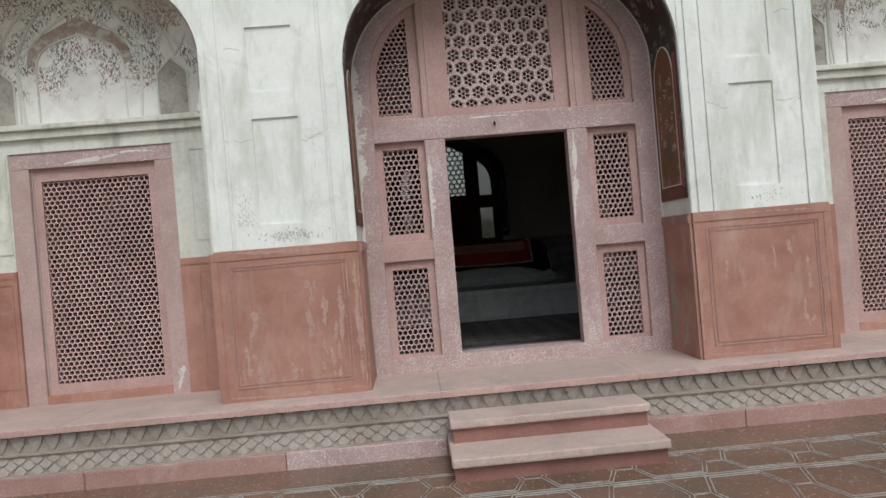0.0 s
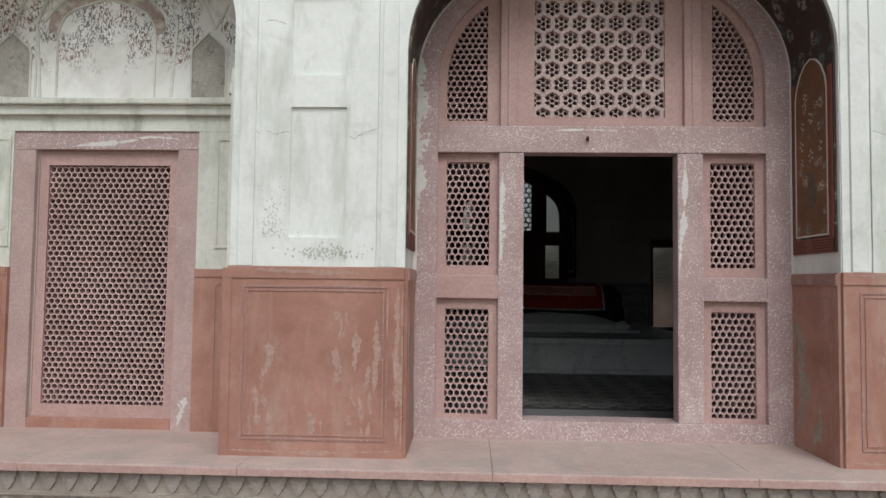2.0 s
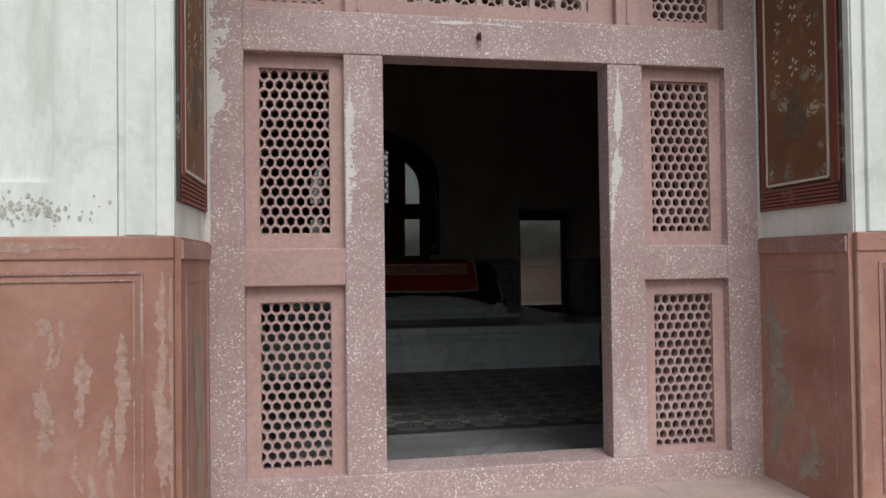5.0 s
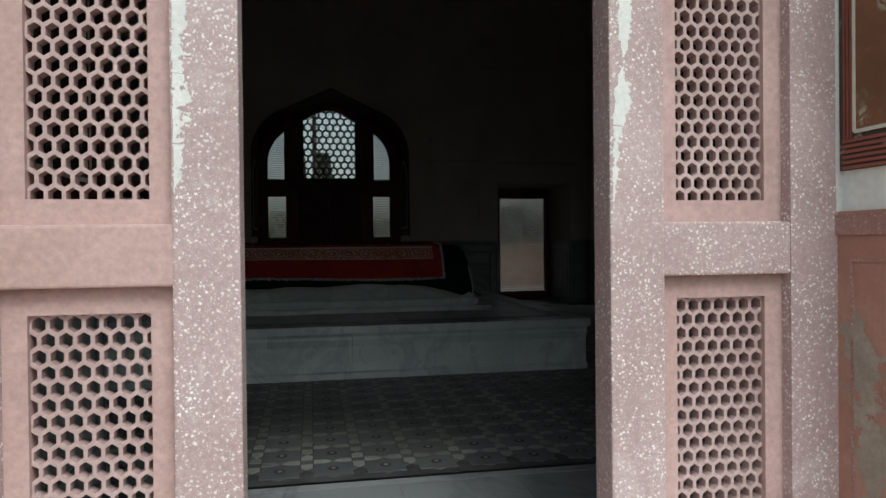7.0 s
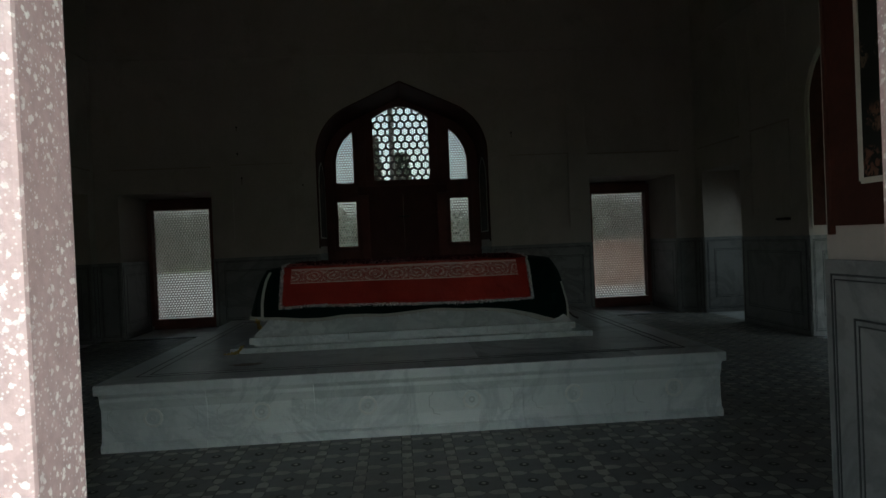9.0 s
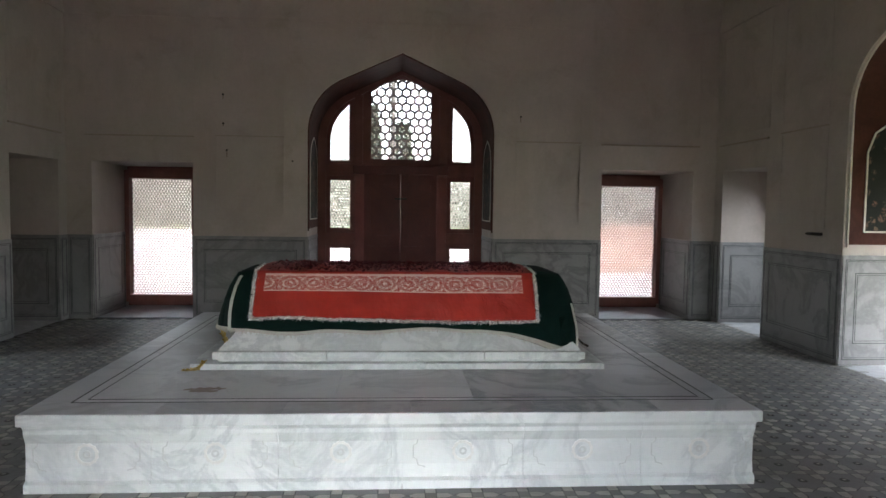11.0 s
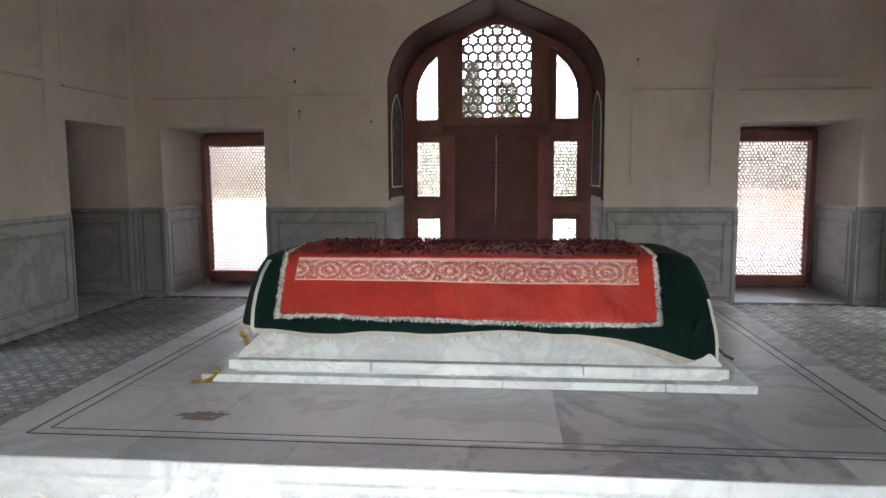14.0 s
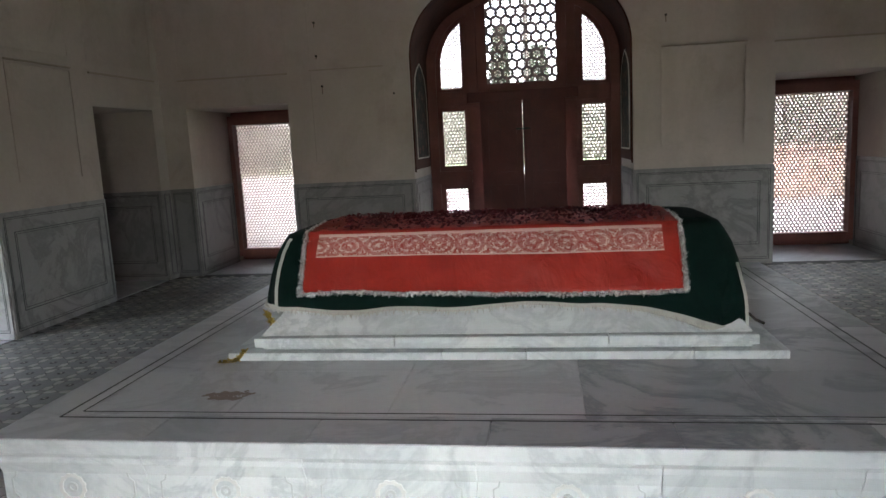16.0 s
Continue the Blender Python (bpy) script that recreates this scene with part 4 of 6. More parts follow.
    # painted reveal of the main bay
    rv = tagged(new("painted_reveal"), "dark floral fresco on the main arch's reveal", "wall", kind="structure")
    rv.matrix_basis = FACADE @ Matrix.Diagonal((1.0157, 1, 1, 1))
    part("dado", box(bmesh.new(), *sorted((s * 1.378, s * 1.41)), -0.66, -0.002, LEDGE - 0.01, 1.10), M_RED, rv, "red plaster dado")
    bm = bmesh.new()
    for z0, z1, y0, y1 in ((1.02, 1.09, -0.655, -0.01),):
        box(bm, *sorted((s * 1.368, s * 1.38)), y0, y1, z0, z1)
    box(bm, *sorted((s * 1.374, s * 1.38)), -0.57, -0.56, 0.0, 0.93)
    box(bm, *sorted((s * 1.374, s * 1.38)), -0.10, -0.09, 0.0, 0.93)
    box(bm, *sorted((s * 1.374, s * 1.38)), -0.57, -0.09, 0.93, 0.94)
    part("dado_line", bm, M_STEP, rv)
    o, i = arch(1.402, 3.832), arch(1.386, 3.816)
    o, i = [(1.402, 1.24)] + o, [(1.386, 1.24)] + i
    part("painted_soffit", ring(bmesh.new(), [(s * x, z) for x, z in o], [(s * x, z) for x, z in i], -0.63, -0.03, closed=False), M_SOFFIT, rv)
    o, i = [(1.402, 1.10)] + arch(1.402, 3.832), [(1.372, 1.10)] + arch(1.372, 3.802)
    part("plaster_edge", ring(bmesh.new(), [(s * x, z) for x, z in o], [(s * x, z) for x, z in i], -0.032, -0.004, closed=False), M_FLAKE, rv, "white plaster edge along the screen")
    bm = bmesh.new()
    for z0, z1 in ((1.242, 1.252), (1.260, 1.270), (1.278, 1.288), (1.296, 1.306), (1.314, 1.324), (1.332, 1.342)):
        box(bm, *sorted((s * 1.380, s * 1.387)), -0.60, -0.05, z0, z1)
    for y0, y1 in ((-0.612, -0.604), (-0.597, -0.589), (-0.582, -0.574), (-0.567, -0.559), (-0.093, -0.085), (-0.078, -0.070), (-0.063, -0.055)):
        box(bm, *sorted((s * 1.380, s * 1.387)), y0, y1, 1.34, 2.5)
    part("painted_stripe", bm, M_LINE, rv)
    bm = bmesh.new()
    prof = [(0.222, 1.365)] + [(0.222, 2.36)] + [(0.20, 2.45), (0.15, 2.535), (0.08, 2.595), (0.0, 2.62)]
    prof = prof + [(-a, b) for a, b in prof[-2::-1]]
    pts = [(-0.325 + a, b) for a, b in prof]
    for (ya, za), (yb, zb) in zip(pts, pts[1:] + pts[:1]):
        d = Vector((yb - ya, zb - za)).normalized() * 0.006
        q = [(ya - d.y, za + d.x), (yb - d.y, zb + d.x), (yb + d.y, zb - d.x), (ya + d.y, za - d.x)]
        f = [bm.verts.new((s * 1.379, y, z)) for y, z in q] + [bm.verts.new((s * 1.387, y, z)) for y, z in q]
        bm.faces.new(f[:4])
        for k in range(4):
            bm.faces.new((f[k], f[k + 4], f[(k + 1) % 4 + 4], f[(k + 1) % 4]))
    part("cream_outline", bm, M_CREAMLINE, rv)
    bm = bmesh.new()
    f = [bm.verts.new((s * 1.382, y, z)) for y, z in pts] + [bm.verts.new((s * 1.388, y, z)) for y, z in pts]
    n = len(pts)
    bm.faces.new(f[:n])
    for k in range(n):
        bm.faces.new((f[k], f[k + n], f[(k + 1) % n + n], f[(k + 1) % n]))
    part("fresco_panel", bm, M_FRESCO, rv, "brown fresco panel with pale flowers")
    # pale painted flowers in pairs, and a dark vase below them
    rg = random.Random(31)
    for yc, zc, r in ((-0.325, 2.20, 0.034), (-0.40, 2.28, 0.022), (-0.25, 2.36, 0.03), (-0.44, 2.12, 0.022), (-0.21, 2.16, 0.026), (-0.46, 1.98, 0.03), (-0.19, 2.02, 0.03), (-0.325, 1.93, 0.036), (-0.46, 1.88, 0.022), (-0.2, 1.90, 0.024), (-0.26, 1.74, 0.014), (-0.42, 1.68, 0.014)):
        bm = bmesh.new()
        for k in range(5):
            a = k * 1.2566 + rg.uniform(-0.3, 0.3)
            c, d = Vector((yc + r * 0.6 * math.cos(a), zc + r * math.sin(a))), Vector((math.cos(a), math.sin(a)))
            q = [c + d * r * 0.5, c + Vector((-d.y, d.x)) * r * 0.22, c - d * r * 0.45, c - Vector((-d.y, d.x)) * r * 0.22]
            bm.faces.new([bm.verts.new((s * 1.3812, p.x, p.y)) for p in (q if s > 0 else q[::-1])])
        part("painted_flower", bm, M_CREAMLINE, rv, "pale painted flower")
    bm = bmesh.new()
    prof = [(0.02, 1.56), (0.05, 1.58), (0.075, 1.63), (0.08, 1.68), (0.05, 1.73), (0.035, 1.78), (0.06, 1.82)]
    prof = [(-0.325 + a, b) for a, b in prof] + [(-0.325 - a, b) for a, b in prof[::-1]]
    bm.faces.new([bm.verts.new((s * 1.3814, y, z)) for y, z in prof])
    part("painted_vase", bm, M_VASE, rv, "dark painted vase")
    # damp on the reveal's dado
    for spine, wide, seed in (([(0.10, -0.05), (0.20, 0.2), (0.16, 0.5), (0.10, 0.78)], 0.19, 81), ([(0.30, -0.08), (0.42, 0.02), (0.40, 0.22)], 0.13, 82)):
        stain = peel(rv, spine, wide, seed + s, 0.0, material=M_STAIN, name="damp_stain", label="grey damp stain")
        stain.matrix_basis = pose(s * 1.3765, 0, 0, 0, 0, -90) if s > 0 else pose(s * 1.3765, -0.5, 0, 0, 0, 90)

# ---- plinth, steps, ground ----
plinth = tagged(new("plinth"), "carved stone plinth with a worn pink ledge", "plinth", kind="structure")
rng = random.Random(3)
x = -6.6
while x < 6.6:
    w = rng.uniform(1.1, 1.9)
    part("ledge_slab", boxed(x + 0.0005, min(x + w, 6.6) - 0.0005, -0.93, 0.12, -0.203, LEDGE, bevel=0.007), M_LEDGE, plinth)
    part("ledge_edge", boxed(x + 0.0005, min(x + w, 6.6) - 0.0005, -0.933, -0.90, -0.205, LEDGE - 0.006, bevel=0.004), M_LEDGE_EDGE, plinth, "pink worn front edge")
    x += w
x = -6.6
while x < 6.6:
    w = rng.uniform(0.9, 1.7)
    part("base_slab", boxed(x + 0.002, min(x + w, 6.6) - 0.002, -0.925, -0.5, GROUND - 0.1, -0.53, bevel=0.01), M_SPECK if -2.9 < x < -0.9 else M_STEP, plinth)
    x += w
part("band_backing", boxed(-6.6, 6.6, -0.86, 0.0, -0.60, -0.2), M_BAND, plinth)
bm = boxed(-6.6, 6.6, -0.885, -0.80, -0.368, -0.352)
box(bm, -6.6, 6.6, -0.90, -0.80, -0.212, -0.2)
box(bm, -6.6, 6.6, -0.90, -0.80, -0.54, -0.522)
part("band_fillet", bm, M_BAND, plinth)


def leaf_mesh():
    bm = bmesh.new()
    half = [(0.0, -0.107), (0.014, -0.098), (0.026, -0.088), (0.031, -0.072), (0.046, -0.064), (0.048, -0.040), (0.060, -0.028), (0.057, -0.008), (0.0, -0.004)]
    pts = half + [(-x, z) for x, z in half[-2:0:-1]]
    a = [bm.verts.new((x, 0.0, z)) for x, z in pts]
    b = [bm.verts.new((x * 0.95, -0.013, z * 0.95 - 0.003)) for x, z in pts]
    c = bm.verts.new((0, -0.022, -0.045))
    for i in range(len(pts)):
        j = (i + 1) % len(pts)
        bm.faces.new((a[i], a[j], b[j], b[i]))
        bm.faces.new((b[i], b[j], c))
    box(bm, -0.018, 0.018, -0.024, 0.0, -0.012, 0.004)
    me = bpy.data.meshes.new("carved_leaf")
    bmesh.ops.recalc_face_normals(bm, faces=bm.faces)
    bm.to_mesh(me)
    bm.free()
    me.materials.append(M_LEAFSTONE)
    return me


LEAF = leaf_mesh()
for k in range(-44, 45):
    shared("carved_leaf", LEAF, plinth, pose(k * 0.1335, -0.862, -0.212) @ Matrix.Diagonal((1, 1, 1.18, 1)))
bm = bmesh.new()
for k in range(-48, 49):
    for r in range(3):
        cx, cz = (k + 0.5 * (r % 2)) * 0.1335, -0.398 - r * 0.046
        # a scale-like lozenge: flush at its head, proud at the two lower edges
        q = [(0, 0.040, 0.002), (0.050, 0.002, 0.005), (0.030, -0.022, 0.009), (0, -0.038, 0.012), (-0.030, -0.022, 0.009), (-0.050, 0.002, 0.005)]
        rim = [bm.verts.new((cx + a, -0.862 - d, cz + b)) for a, b, d in q]
        foot = [bm.verts.new((cx + a, -0.858, cz + b)) for a, b, d in q]
        eye = bm.verts.new((cx, -0.868, cz + 0.006))
        for i in range(6):
            j = (i + 1) % 6
            bm.faces.new((rim[i], rim[j], eye))
            bm.faces.new((foot[i], foot[j], rim[j], rim[i]))
bmesh.ops.recalc_face_normals(bm, faces=bm.faces)
tagged(part("carved_lozenge_band", bm, M_LEAFSTONE, plinth, "grey carved lozenge band"), kind="stuff")

steps = tagged(new("stone_steps"), "two worn red sandstone steps before the doorway", "steps")
part("upper_tread", boxed(-0.755, 0.765, -1.29, -0.935, -0.372, -0.31, bevel=0.014), M_LEDGE, steps)
part("upper_riser", boxed(-0.735, 0.745, -1.25, -0.935, -0.56, -0.372), M_RISER, steps)
part("lower_tread", boxed(-0.772, 0.775, -1.65, -0.938, -0.55, -0.485, bevel=0.014), M_LEDGE, steps)
part("lower_riser", boxed(-0.755, 0.76, -1.60, -0.94, GROUND - 0.02, -0.55), M_RISER, steps)

ground = tagged(part("ground", boxed(-900, 900, -900, 900, GROUND - 0.5, GROUND - 0.02), M_GREEN), "dry lawn and earth round the tomb", "ground", kind="structure")
court = tagged(new("courtyard_paving"), "damp red courtyard paving with white inlaid lines", "pavement", kind="structure")
part("paving_bed", boxed(-16, 16, -14, -0.5, GROUND - 0.1, GROUND - 0.004), M_COURT, court)
part("back_paving_bed", boxed(-40, 40, 12.0, 60, GROUND - 0.1, GROUND - 0.004), M_PAVE, court, "pale paving behind the tomb")


def slab_piece(pts, lift=0.0, thick=0.03):
    bm = bmesh.new()
    a = [bm.verts.new((x, y, lift)) for x, y in pts]
    b = [bm.verts.new((x, y, lift - thick)) for x, y in pts]
    bm.faces.new(a)
    for i in range(len(pts)):
        j = (i + 1) % len(pts)
        bm.faces.new((a[j], a[i], b[i], b[j]))
    return bm


def piece_mesh(name, pts, material, lift=0.0, thick=0.03):
    bm = slab_piece(pts, lift, thick)
    me = bpy.data.meshes.new(name)
    bmesh.ops.recalc_face_normals(bm, faces=bm.faces)
    bm.to_mesh(me)
    bm.free()
    me.materials.append(material)
    return me


# inlaid lines: two borders, then rows of long hexagons
bm = bmesh.new()


def strip(bm, xa, ya, xb, yb, w=0.022, z=GROUND):
    d = Vector((xb - xa, yb - ya)).normalized() * w / 2
    q = [(xa - d.y, ya + d.x), (xb - d.y, yb + d.x), (xb + d.y, yb - d.x), (xa + d.y, ya - d.x)]
    t = [bm.verts.new((x, y, z)) for x, y in q] + [bm.verts.new((x, y, z - 0.012)) for x, y in q]
    bm.faces.new(t[:4])
    for i in range(4):
        bm.faces.new((t[i], t[i + 4], t[(i + 1) % 4 + 4], t[(i + 1) % 4]))


for y in (-1.385, -1.42, -1.89, -1.925):
    strip(bm, -9, y, 9, y, 0.008)
part("border_line", bm, M_INLAY, court, "white inlaid border lines")


def hexagon_line():
    bm = bmesh.new()
    for k in (0.23, 0.205):
        p = [(k * 1.15, 0), (k * 0.8, k), (-k * 0.8, k), (-k * 1.15, 0), (-k * 0.8, -k), (k * 0.8, -k)]
        for a, b in zip(p, p[1:] + p[:1]):
            strip(bm, *a, *b, 0.0065, 0)
    strip(bm, 0.27, 0, 0.37, 0, 0.014, 0)
    me = bpy.data.meshes.new("inlaid_hexagon")
    bm.to_mesh(me)
    bm.free()
    me.materials.append(M_INLAY)
    return me


HEX = hexagon_line()
for k in range(-9, 10):
    shared("inlaid_hexagon", HEX, court, pose(k * 0.64 + 0.1, -1.655, GROUND) @ Matrix.Diagonal((1.0, 0.9, 1, 1)))
    shared("inlaid_hexagon", HEX, court, pose(k * 0.64 + 0.42, -2.22, GROUND) @ Matrix.Diagonal((1.0, 1.25, 1, 1)))
    shared("inlaid_hexagon", HEX, court, pose(k * 0.64 + 0.1, -2.82, GROUND) @ Matrix.Diagonal((1.0, 1.25, 1, 1)))

# ---- chamber finish ----
DADO_TOP = 1.045


def lined_panel(name, m, wide, parent, base=FLOOR, top=DADO_TOP):
    """A marble slab with inlaid black lines, that faces -y of the pose m and reaches from x = 0 to its width."""
    slab = part(name, boxed(0.001, wide - 0.001, -0.014, 0.004, base, top, bevel=0.003), M_DADO, parent)
    slab.matrix_basis = m
    bm = bmesh.new()

    def rect(i, j, w):
        x0, x1, z0, z1 = i, wide - i, base + j, top - j * 0.8
        if x1 - x0 < 4 * w or z1 - z0 < 4 * w:
            return
        ring(bm, [(x0, z0), (x1, z0), (x1, z1), (x0, z1)], [(x0 + w, z0 + w), (x1 - w, z0 + w), (x1 - w, z1 - w), (x0 + w, z1 - w)], -0.0165, -0.012)
    rect(0.035, 0.06, 0.007)
    rect(0.052, 0.082, 0.005)
    if wide > 0.5:
        rect(0.15, 0.24, 0.007)
        rect(0.172, 0.267, 0.005)
    line = part("inlaid_line", bm, M_BLACK, slab, "thin black marble lines")
    return slab


def finish_wall(name, m, half, w, win):
    holder = tagged(new(name + "_lining"), "grey marble dado with black lines under beige plaster panels", "wall", kind="structure")
    holder.matrix_basis = m
    a, b = win[0], win[1]
    for s in (-1, 1):
        # dado beside the arch and in the corner
        for x0, x1 in ((w, a), (b, half)):
            lo, hi = sorted((s * x0, s * x1))
            lined_panel("dado_panel", pose(hi, THICK, 0, 0, 0, 180), hi - lo, holder)
        # window reveals
        for xw, turn in ((a, 90 * s), (b, -90 * s)):
            y0, y1 = 0.32, THICK
            start = y1 if turn < 0 else y0
            lined_panel("reveal_panel", pose(s * xw, start, 0, 0, 0, turn), y1 - y0, holder)
        # shallow plaster ledges and sunk panels
        bm = bmesh.new()
        p0, p1 = w + 0.33, a - 0.32
        lo, hi = sorted((s * p0, s * p1))
        ring(bm, [(lo, 1.31), (hi, 1.31), (hi, 2.475), (lo, 2.475)], [(lo + 0.016, 1.322), (hi - 0.016, 1.322), (hi - 0.016, 2.452), (lo + 0.016, 2.452)], THICK - 0.002, THICK + 0.010)
        ring(bm, [(lo, 2.60), (hi, 2.60), (hi, 4.02), (lo, 4.02)], [(lo + 0.012, 2.612), (hi - 0.012, 2.612), (hi - 0.012, 4.008), (lo + 0.012, 4.008)], THICK - 0.002, THICK + 0.006)
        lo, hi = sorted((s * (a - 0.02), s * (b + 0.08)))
        # ledge strip whose dark colour stands for the shadow line
        shadow_strip = box(bmesh.new(), lo, hi, THICK - 0.002, THICK + 0.022, 2.455, 2.474)
        part("shadow_line_ledge", shadow_strip, M_INNER_LINE, holder)
        ring(bm, [(lo, 2.60), (hi, 2.60), (hi, 4.02), (lo, 4.02)], [(lo + 0.012, 2.612), (hi - 0.012, 2.612), (hi - 0.012, 4.008), (lo + 0.012, 4.008)], THICK - 0.002, THICK + 0.006)
        part("plaster_panel_edge", bm, M_INNER, holder)
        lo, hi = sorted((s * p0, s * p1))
        # the same painted shadow line over the sunk panel
        part("shadow_line_ledge", boxed(lo, hi, THICK - 0.002, THICK + 0.022, 2.478, 2.492), M_INNER_LINE, holder)
        bm = box(bmesh.new(), *sorted((s * 0.0, s * half)), THICK - 0.002, THICK + 0.03, 4.14, 4.20)
        box(bm, *sorted((s * 0.0, s * half)), THICK - 0.002, THICK + 0.015, 4.20, 4.26)
        part("string_course", bm, M_INNER, holder)
        # reveal of the arched bay
        lined_panel("reveal_panel", pose(s * w, 0.22 if s < 0 else THICK, 0, 0, 0, 90 if s < 0 else -90), THICK - 0.22, holder)
        o = [(s * (w + 0.002), 1.16)] + [(s * x, z) for x, z in arch(w + 0.002, 3.737)]
        i = [(s * (w - 0.012), 1.16)] + [(s * x, z) for x, z in arch(w - 0.012, 3.723)]
        part("painted_soffit", ring(bmesh.new(), o, i, 0.20, THICK - 0.05, closed=False), M_MAROON, holder, "dark maroon painted arch soffit")
        o = [(s * (w + 0.001), 1.13)] + [(s * x, z) for x, z in arch(w + 0.001, 3.736)]
        i = [(s * (w - 0.020), 1.13)] + [(s * x, z) for x, z in arch(w - 0.020, 3.712)]
        part("arch_bead", ring(bmesh.new(), o, i, THICK - 0.05, THICK - 0.035, closed=False), M_CREAMLINE if half < 4.5 else M_MAROON, holder)
        # painted panel on the reveal
        xs = w - 0.013
        yc, hw = 0.83, 0.44
        prof = [(hw, 1.30), (hw, 2.15), (hw * 0.82, 2.36), (hw * 0.45, 2.47), (0.0, 2.55)]
        prof = prof + [(-u, v) for u, v in prof[-2::-1]]
        bm = bmesh.new()
        f = [bm.verts.new((s * (xs - 0.006), yc + u, v)) for u, v in prof] + [bm.verts.new((s * xs, yc + u, v)) for u, v in prof]
        n = len(prof)
        bm.faces.new(f[:n])
        for k in range(n):
            bm.faces.new((f[k], f[k + n], f[(k + 1) % n + n], f[(k + 1) % n]))
        part("dark_fresco", bm, M_NIGHT, holder, "dark green fresco of a vase and flowers")
        bm = bmesh.new()
        for (ya, za), (yb, zb) in zip(prof, prof[1:] + prof[:1]):
            d = Vector((yb - ya, zb - za)).normalized() * 0.009
            q = [(ya - d.y, za + d.x), (yb - d.y, zb + d.x), (yb + d.y, zb - d.x), (ya + d.y, za - d.x)]
            f = [bm.verts.new((s * (xs - 0.010), yc + y, z)) for y, z in q] + [bm.verts.new((s * xs, yc + y, z)) for y, z in q]
            bm.faces.new(f[:4])
            for k in range(4):
                bm.faces.new((f[k], f[k + 4], f[(k + 1) % 4 + 4], f[(k + 1) % 4]))
        part("cream_outline", bm, M_CREAMLINE, holder)
    return holder


finish_wall("wall_north", BACK, 4.74, 1.365, WIN_LONG)
finish_wall("wall_south", FRONT, 4.74, 1.365, WIN_LONG)
finish_wall("wall_east", RIGHT, YC - THICK - 0.016, SIDE_W, WIN_SIDE)
finish_wall("wall_west", LEFT, YC - THICK - 0.016, SIDE_W, WIN_SIDE)

# ---- platform and cenotaph ----
PX, PY0, PY1, PZ = 2.17, 3.89, 7.71, 0.303
platform = tagged(new("marble_platform"), "low white marble platform with inlaid rosettes under the cenotaph", "platform")
part("core", boxed(-PX + 0.1, PX - 0.1, PY0 + 0.1, PY1 - 0.1, FLOOR, PZ - 0.03), M_MARBLE, platform)


def edge_profile(bm, x0, x1, y, sign):
    """Body of the platform's side: foot, hollow and cap, swept along x."""
    prof = [(0.02, FLOOR), (0.02, FLOOR + 0.05), (0.045, FLOOR + 0.065), (0.055, -0.02), (0.055, 0.12), (0.03, 0.18), (0.03, 0.205), (0.012, 0.232), (0.12, 0.232), (0.12, FLOOR)]
    a = [bm.verts.new((x0, y + sign * d, z)) for d, z in prof]
    b = [bm.verts.new((x1, y + sign * d, z)) for d, z in prof]
    bm.faces.new(a)
    bm.faces.new(b[::-1])
    for i in range(len(prof)):
        j = (i + 1) % len(prof)
        bm.faces.new((a[i], a[j], b[j], b[i]))


def cusped(w, h, c):
    q = [(w, h - c * 1.3), (w - c * 0.35, h - c * 1.1), (w - c * 0.5, h - c * 0.5), (w - c * 1.1, h - c * 0.35), (w - c * 1.3, h)]
    half = q + [(-x, z) for x, z in q[::-1]]
    return half + [(-x, -z) for x, z in half]


for k in range(6):
    x0, x1 = -PX + k * 2 * PX / 6, -PX + (k + 1) * 2 * PX / 6
    inset = lambda x: max(-PX + 0.02, min(PX - 0.02, x))
    bm = bmesh.new()
    edge_profile(bm, inset(x0) + 0.0015, inset(x1) - 0.0015, PY0, 1)
    face = part("front_panel", bm, M_MARBLE, platform)
    cx, cz, yf = (x0 + x1) / 2, 0.055, PY0 + 0.055
    bm = bmesh.new()
    o = cusped(0.30, 0.115, 0.06)
    ring(bm, [(cx + x, cz + z) for x, z in o], [(cx + x * 0.978, cz + z * 0.95) for x, z in o], yf - 0.003, yf + 0.002)
    part("cusped_outline", bm, M_GREYLINE, face, "fine grey inlaid outline")
    for rr, r2, mm in ((0.062, 0.048, M_RELIEF), (0.022, 0.011, M_GREYLINE)):
        bm = bmesh.new()
        c1 = [(cx + rr * (1 + (0.10 if i % 2 else 0)) * math.cos(i * math.pi / 12), cz + rr * (1 + (0.10 if i % 2 else 0)) * math.sin(i * math.pi / 12)) for i in range(24)]
        c2 = [(cx + r2 * math.cos(i * math.pi / 12), cz + r2 * math.sin(i * math.pi / 12)) for i in range(24)]
        ring(bm, c1, c2, yf - 0.005, yf + 0.002)
        part("rosette_ring", bm, mm, face)
    bm = bmesh.new()
    edge_profile(bm, inset(x0) + 0.0015, inset(x1) - 0.0015, PY1, -1)
    part("back_panel", bm, M_MARBLE, platform)
for s in (-1, 1):
    for k in range(6):
        y0, y1 = PY0 + 0.12 + k * (PY1 - PY0 - 0.24) / 6, PY0 + 0.12 + (k + 1) * (PY1 - PY0 - 0.24) / 6
        part("side_panel", box(bmesh.new(), *sorted((s * (PX - 0.045), s * (PX - 0.12))), y0 + 0.001, y1 - 0.001, FLOOR, 0.232), M_MARBLE, platform)
